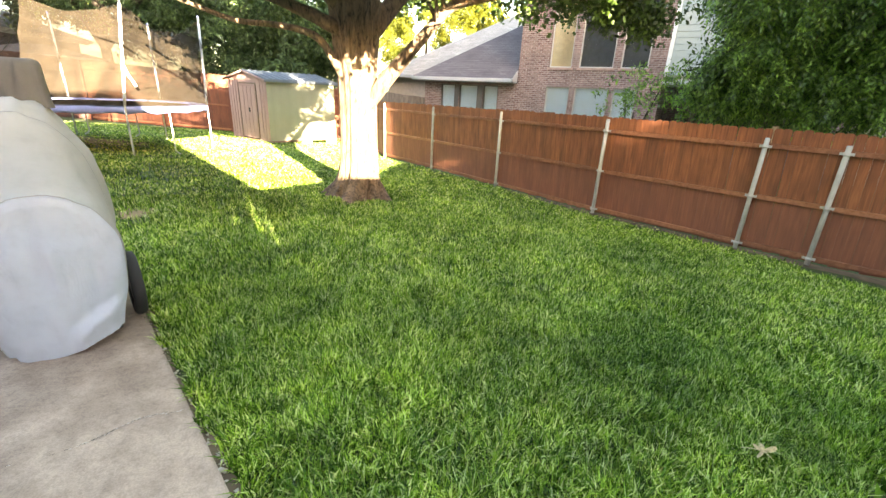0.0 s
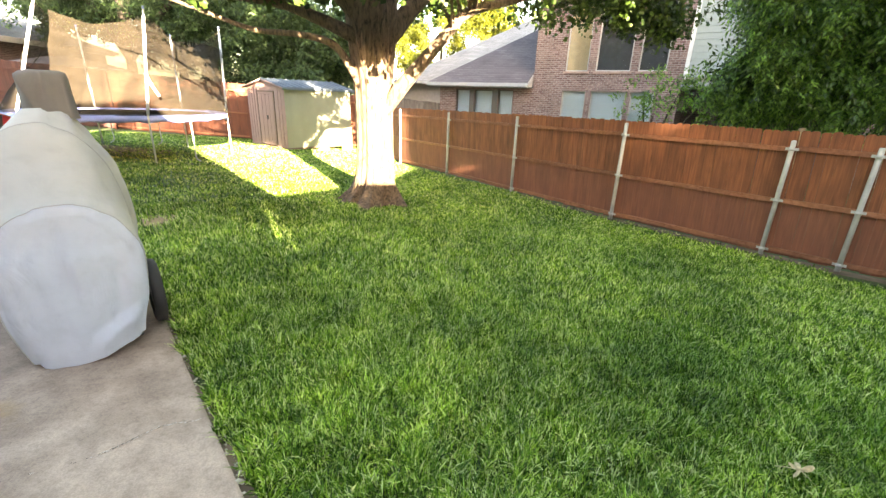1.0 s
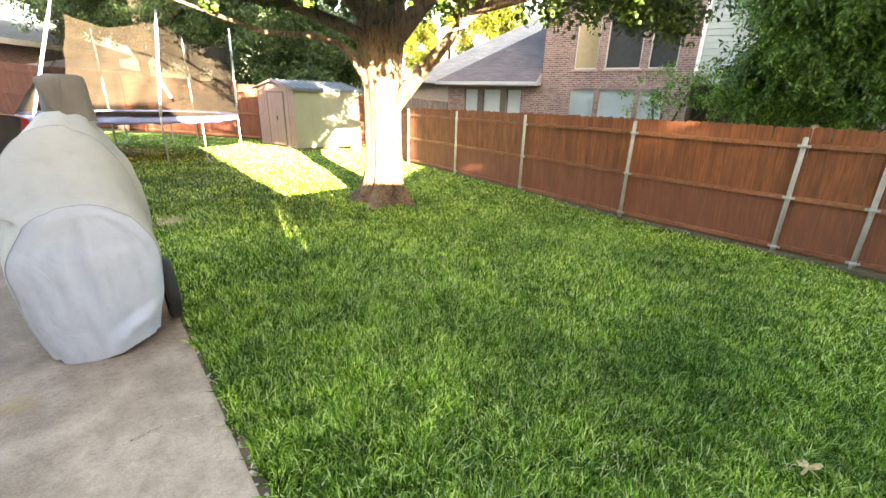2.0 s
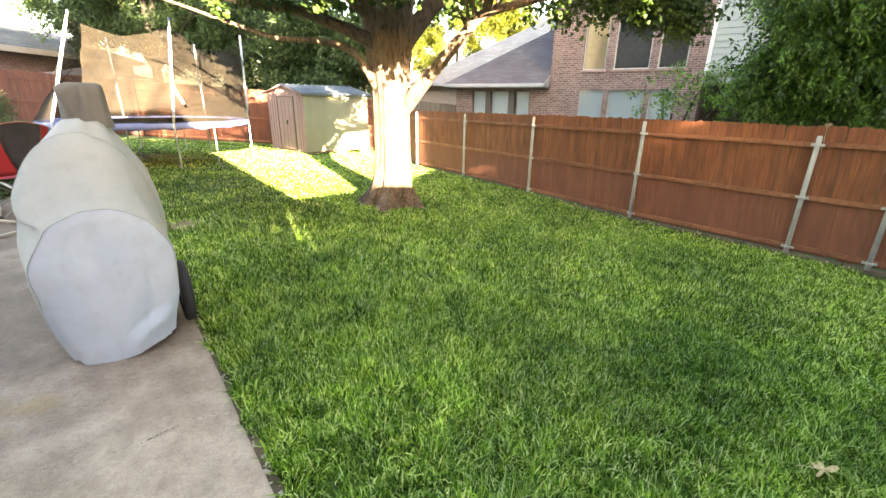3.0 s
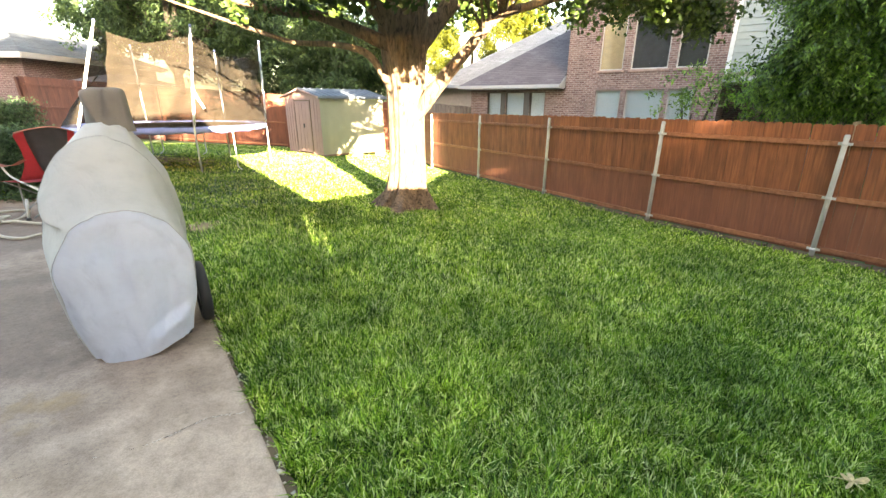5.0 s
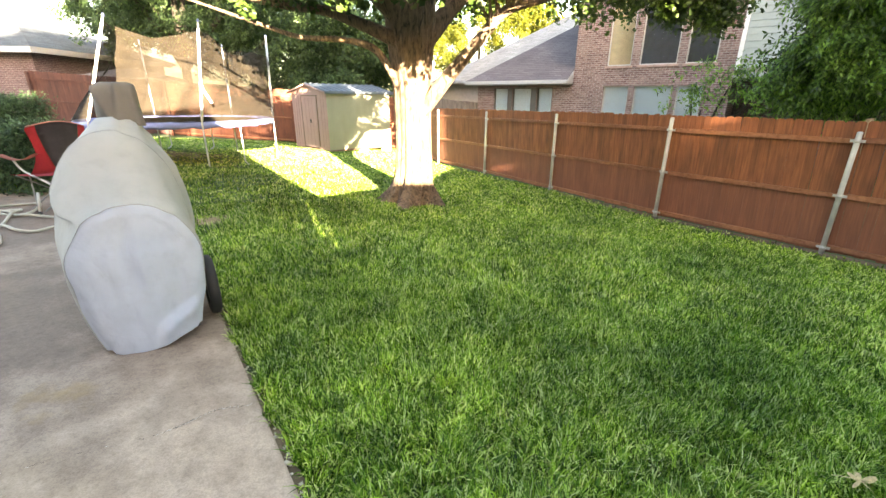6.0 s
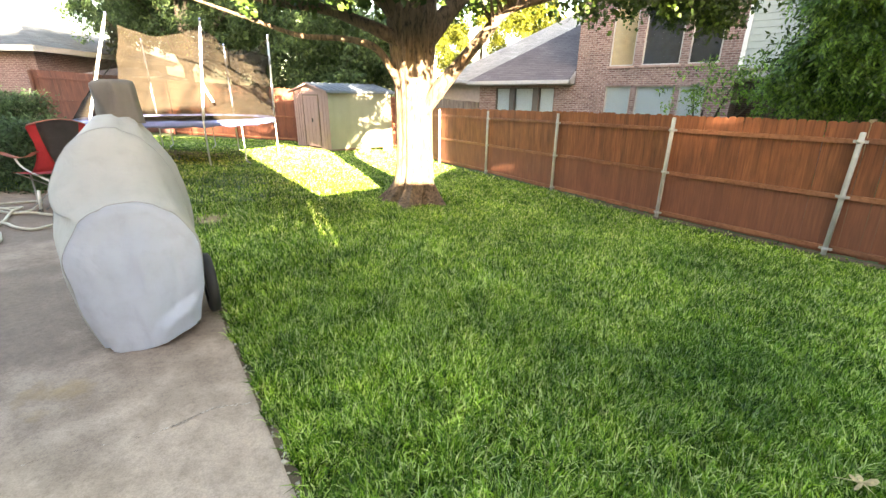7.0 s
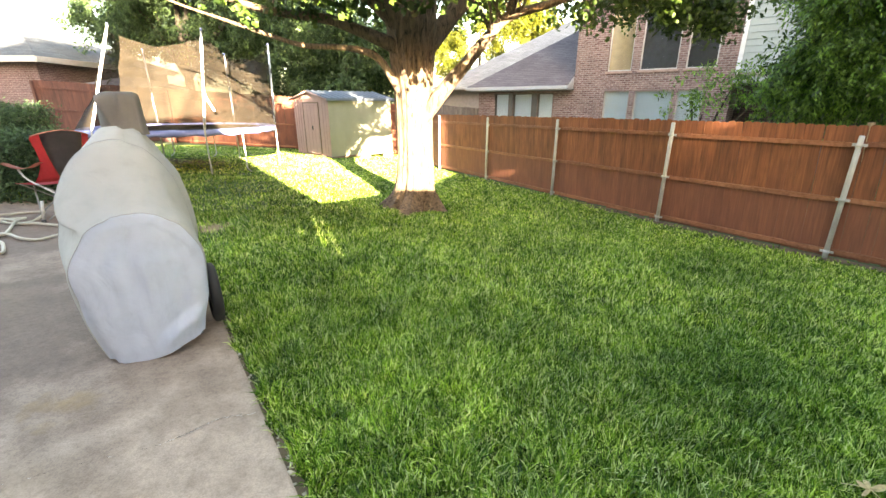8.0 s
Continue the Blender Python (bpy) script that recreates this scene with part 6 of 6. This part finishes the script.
def build_hose():
    """One long hose dropped in loose loops on the slab."""
    way = [(-5.9, 4.7), (-5.17, 4.76), (-5.13, 4.93), (-5.0, 5.07), (-4.82, 4.94), (-4.66, 4.64), (-4.73, 4.5), (-4.92, 4.5), (-5.1, 4.52), (-4.98, 4.67), (-4.83, 4.71), (-4.73, 4.49), (-4.52, 4.18),
           (-4.44, 4.02), (-4.48, 3.84), (-4.66, 3.8), (-4.6, 4.02), (-4.39, 4.05), (-4.19, 3.96), (-4.04, 3.98), (-3.96, 4.1), (-3.9, 4.35), (-4.05, 4.5), (-4.34, 4.51), (-4.53, 4.49), (-4.7, 4.5), (-4.93, 4.64),
           (-5.2, 4.56), (-5.3, 4.2), (-5.0, 3.85), (-4.5, 3.82), (-4.22, 3.8), (-4.05, 3.66), (-3.94, 3.54), (-3.9, 3.42), (-4.1, 3.3), (-4.6, 3.4), (-5.2, 3.6)]
    pts = [(x, y, ground_z(x, y) + 0.027 + 0.012 * (1 + math.sin(k * 1.9))) for k, (x, y) in enumerate(way)]
    bm = bmesh.new()
    tube(bm, bezier(pts, 7), 0.0145, 8)
    return tagged(mesh_object("garden_hose", bm, plain("beige_hose", (0.55, 0.5, 0.4), 0.5, vary=0.1)), "tangled beige garden hose lying on the patio", "hose")


build_chair()
build_hose()


# ---- hedge and shrubs ----
def build_hedge(name, label, lo, hi, n, leaf, seed, rounded=0.12):
    rng = np.random.default_rng(seed)
    t = tagged(new(name), label, name)
    pts = []
    lo, hi = np.array(lo), np.array(hi)
    for _ in range(n):
        p = lo + (hi - lo) * rng.random(3)
        ax = rng.integers(0, 4)
        if ax == 0:
            p[2] = hi[2]
        elif ax == 1:
            p[1] = lo[1]
        elif ax == 2:
            p[0] = hi[0]
        p += rng.normal(size=3) * 0.03
        pts.append(p)
    leaf_cloud("foliage", pts, 14, 0.13, leaf, M_HEDGE, t, rng, 0.0, False)
    # solid filler body; the shade between the leaves is put into its dark colour
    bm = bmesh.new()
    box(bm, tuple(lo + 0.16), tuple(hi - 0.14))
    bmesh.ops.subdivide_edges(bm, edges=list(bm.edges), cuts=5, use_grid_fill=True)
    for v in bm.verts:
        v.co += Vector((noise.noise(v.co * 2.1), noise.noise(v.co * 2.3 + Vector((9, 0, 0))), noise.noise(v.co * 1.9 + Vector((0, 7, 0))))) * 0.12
    part("foliage_core", bm, plain("shaded_core", (0.03, 0.035, 0.018), 0.95, vary=0.4, scale=9.0), t)
    for k in range(5):
        x = lo[0] + (hi[0] - lo[0]) * (k + 0.5) / 5
        y = (lo[1] + hi[1]) / 2
        bm = bmesh.new()
        tube(bm, [(x, y, ground_z(x, y) - 0.05), (x + 0.04, y, lo[2] + 0.4)], [0.03, 0.02], 6)
        part("stem", bm, M_BARK, t)
    return t


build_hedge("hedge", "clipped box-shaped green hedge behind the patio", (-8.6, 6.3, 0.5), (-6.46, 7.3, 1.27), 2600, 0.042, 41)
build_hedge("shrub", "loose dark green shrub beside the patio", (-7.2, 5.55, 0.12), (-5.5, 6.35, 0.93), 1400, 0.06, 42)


# ---- small things ----
def fallen_leaf():
    """A dry lobed leaf, curled at its points, with its stalk."""
    px, py = 1.705, 1.285
    c = Vector((px, py, ground_z(px, py) + 0.06))
    t = tagged(new("fallen_leaf"), "dry pale tan lobed leaf lying on the grass", "leaf")
    tan = plain("dry_leaf", (0.78, 0.64, 0.38), 0.8, vary=0.25, scale=40)
    bm = bmesh.new()
    rings = []
    for k, f in enumerate((0.12, 0.55, 1.0)):
        ring = []
        for i in range(40):
            a = 2 * math.pi * i / 40
            lobe = 0.011 + 0.036 * abs(math.cos(a * 2.5 + 0.3)) ** 2.2 * (1.15 if math.cos(a) > 0 else 0.85)
            q = lobe * f
            ring.append(bm.verts.new(c + Vector((q * math.cos(a) * 1.15, q * math.sin(a), 0.35 * f * f * lobe * math.sin(a * 3 + 1.0) + 0.25 * q * math.sin(a + 0.6)))))
        rings.append(ring)
    bm.faces.new(rings[0])
    for p, q in zip(rings, rings[1:]):
        for i in range(40):
            bm.faces.new((p[i - 1], p[i], q[i], q[i - 1])).smooth = True
    bmesh.ops.solidify(bm, geom=list(bm.faces), thickness=0.0012)
    part("blade", bm, tan, t)
    part("stalk", tube(bmesh.new(), bezier([c, c + Vector((-0.05, 0.012, 0.006)), c + Vector((-0.085, 0.035, -0.008))], 4), 0.0016, 6), tan, t)
    return t


def edge_gravel():
    """Pale pebbles and crumbs in the soil strip along the slab."""
    rng = np.random.default_rng(5)
    n = 260
    s = rng.uniform(-0.9, 4.6, n)
    o = np.abs(rng.normal(0.012, 0.014, n)) + 0.004
    size = rng.uniform(0.003, 0.010, n) * (1 + (rng.random(n) > 0.93) * 0.8)
    tpl = np.array([(1, 0, 0), (-1, 0, 0), (0, 1, 0), (0, -1, 0), (0, 0, 0.7), (0, 0, -0.7)], float)
    fc = np.array([(0, 2, 4), (2, 1, 4), (1, 3, 4), (3, 0, 4), (2, 0, 5), (1, 2, 5), (3, 1, 5), (0, 3, 5)])
    x = EDGE_P.x + EDGE.x * s + EDGE_N.x * o
    y = EDGE_P.y + EDGE.y * s + EDGE_N.y * o
    z = -0.0598 * x - 0.0448 * y + 0.0
    j = 1 + 0.35 * rng.normal(size=(n, 6, 3))
    co = np.stack([x, y, z], 1)[:, None] + tpl[None] * j * size[:, None, None]
    ob = polys_object("gravel", co.reshape(-1, 3), [(np.arange(n) * 6)[:, None, None].repeat(8, 1).reshape(-1, 1) + np.tile(fc, (n, 1))], plain("pale_pebbles", (0.6, 0.53, 0.42), 0.85, vary=0.3, scale=20))
    return tagged(ob, "pale pebbles in the soil along the slab", "gravel", kind="stuff")


def soil_strip():
    bm = bmesh.new()
    prev = None
    for i in range(60):
        s = -4.0 + 9.0 * i / 59
        p = EDGE_P + EDGE * s
        q = p + EDGE_N * (0.04 + 0.02 * math.sin(i * 1.7) + 0.02 * math.sin(i * 4.1))
        cur = [bm.verts.new((a.x, a.y, ground_z(a.x, a.y) - 0.006)) for a in (p + EDGE_N * 0.002, q)]
        if prev:
            bm.faces.new((prev[0], cur[0], cur[1], prev[1]))
        prev = cur
    ob = mesh_object("soil", bm, M_EARTH)
    return tagged(ob, "narrow strip of bare brown soil", "soil", kind="structure")


fallen_leaf()
edge_gravel()
soil_strip()


def soil_patch(name, label, centre, rx, ry, seed):
    """A thin, ragged patch of bare soil lying on the lawn."""
    rng = random.Random(seed)
    bm = bmesh.new()
    mid = bm.verts.new((centre[0], centre[1], ground_z(*centre) + 0.004))
    ring = []
    for i in range(26):
        a = 2 * math.pi * i / 26
        k = 1 + rng.uniform(-0.25, 0.2)
        x, y = centre[0] + rx * k * math.cos(a), centre[1] + ry * k * math.sin(a)
        ring.append(bm.verts.new((x, y, ground_z(x, y) - 0.014)))
    for i in range(26):
        bm.faces.new((mid, ring[i - 1], ring[i]))
    bmesh.ops.recalc_face_normals(bm, faces=bm.faces)
    ob = mesh_object(name, bm, M_SOIL)
    return tagged(ob, label, "soil", kind="structure")


soil_patch("soil", "worn patch of bare light brown soil in the lawn", (-2.84, 4.95), 0.27, 0.36, 2)
soil_patch("soil", "worn brown soil in the shade under the trampoline", (-7.6, 11.4), 1.9, 0.95, 5)


def fence_soil():
    """The bare, shaded strip of earth along the foot of the side fence."""
    bm = bmesh.new()
    prev = None
    run = SIDE_POSTS[:5]
    k = 0
    for a, b in zip(run, run[1:]):
        a, b = Vector(a), Vector(b)
        u = (b - a).normalized()
        nrm = Vector((-u.y, u.x))
        for i in range(10):
            p = a.lerp(b, i / 10)
            w = 0.24 + 0.05 * math.sin(k * 1.3) + 0.04 * math.sin(k * 3.1)
            k += 1
            q, o = p + nrm * w, p - nrm * 0.08
            cur = [bm.verts.new((v.x, v.y, ground_z(v.x, v.y) - 0.004)) for v in (o, q)]
            if prev:
                bm.faces.new((prev[0], cur[0], cur[1], prev[1]))
            prev = cur
    bmesh.ops.recalc_face_normals(bm, faces=bm.faces)
    return tagged(mesh_object("soil", bm, M_EARTH), "bare strip of earth under the side fence", "soil", kind="structure")


fence_soil()
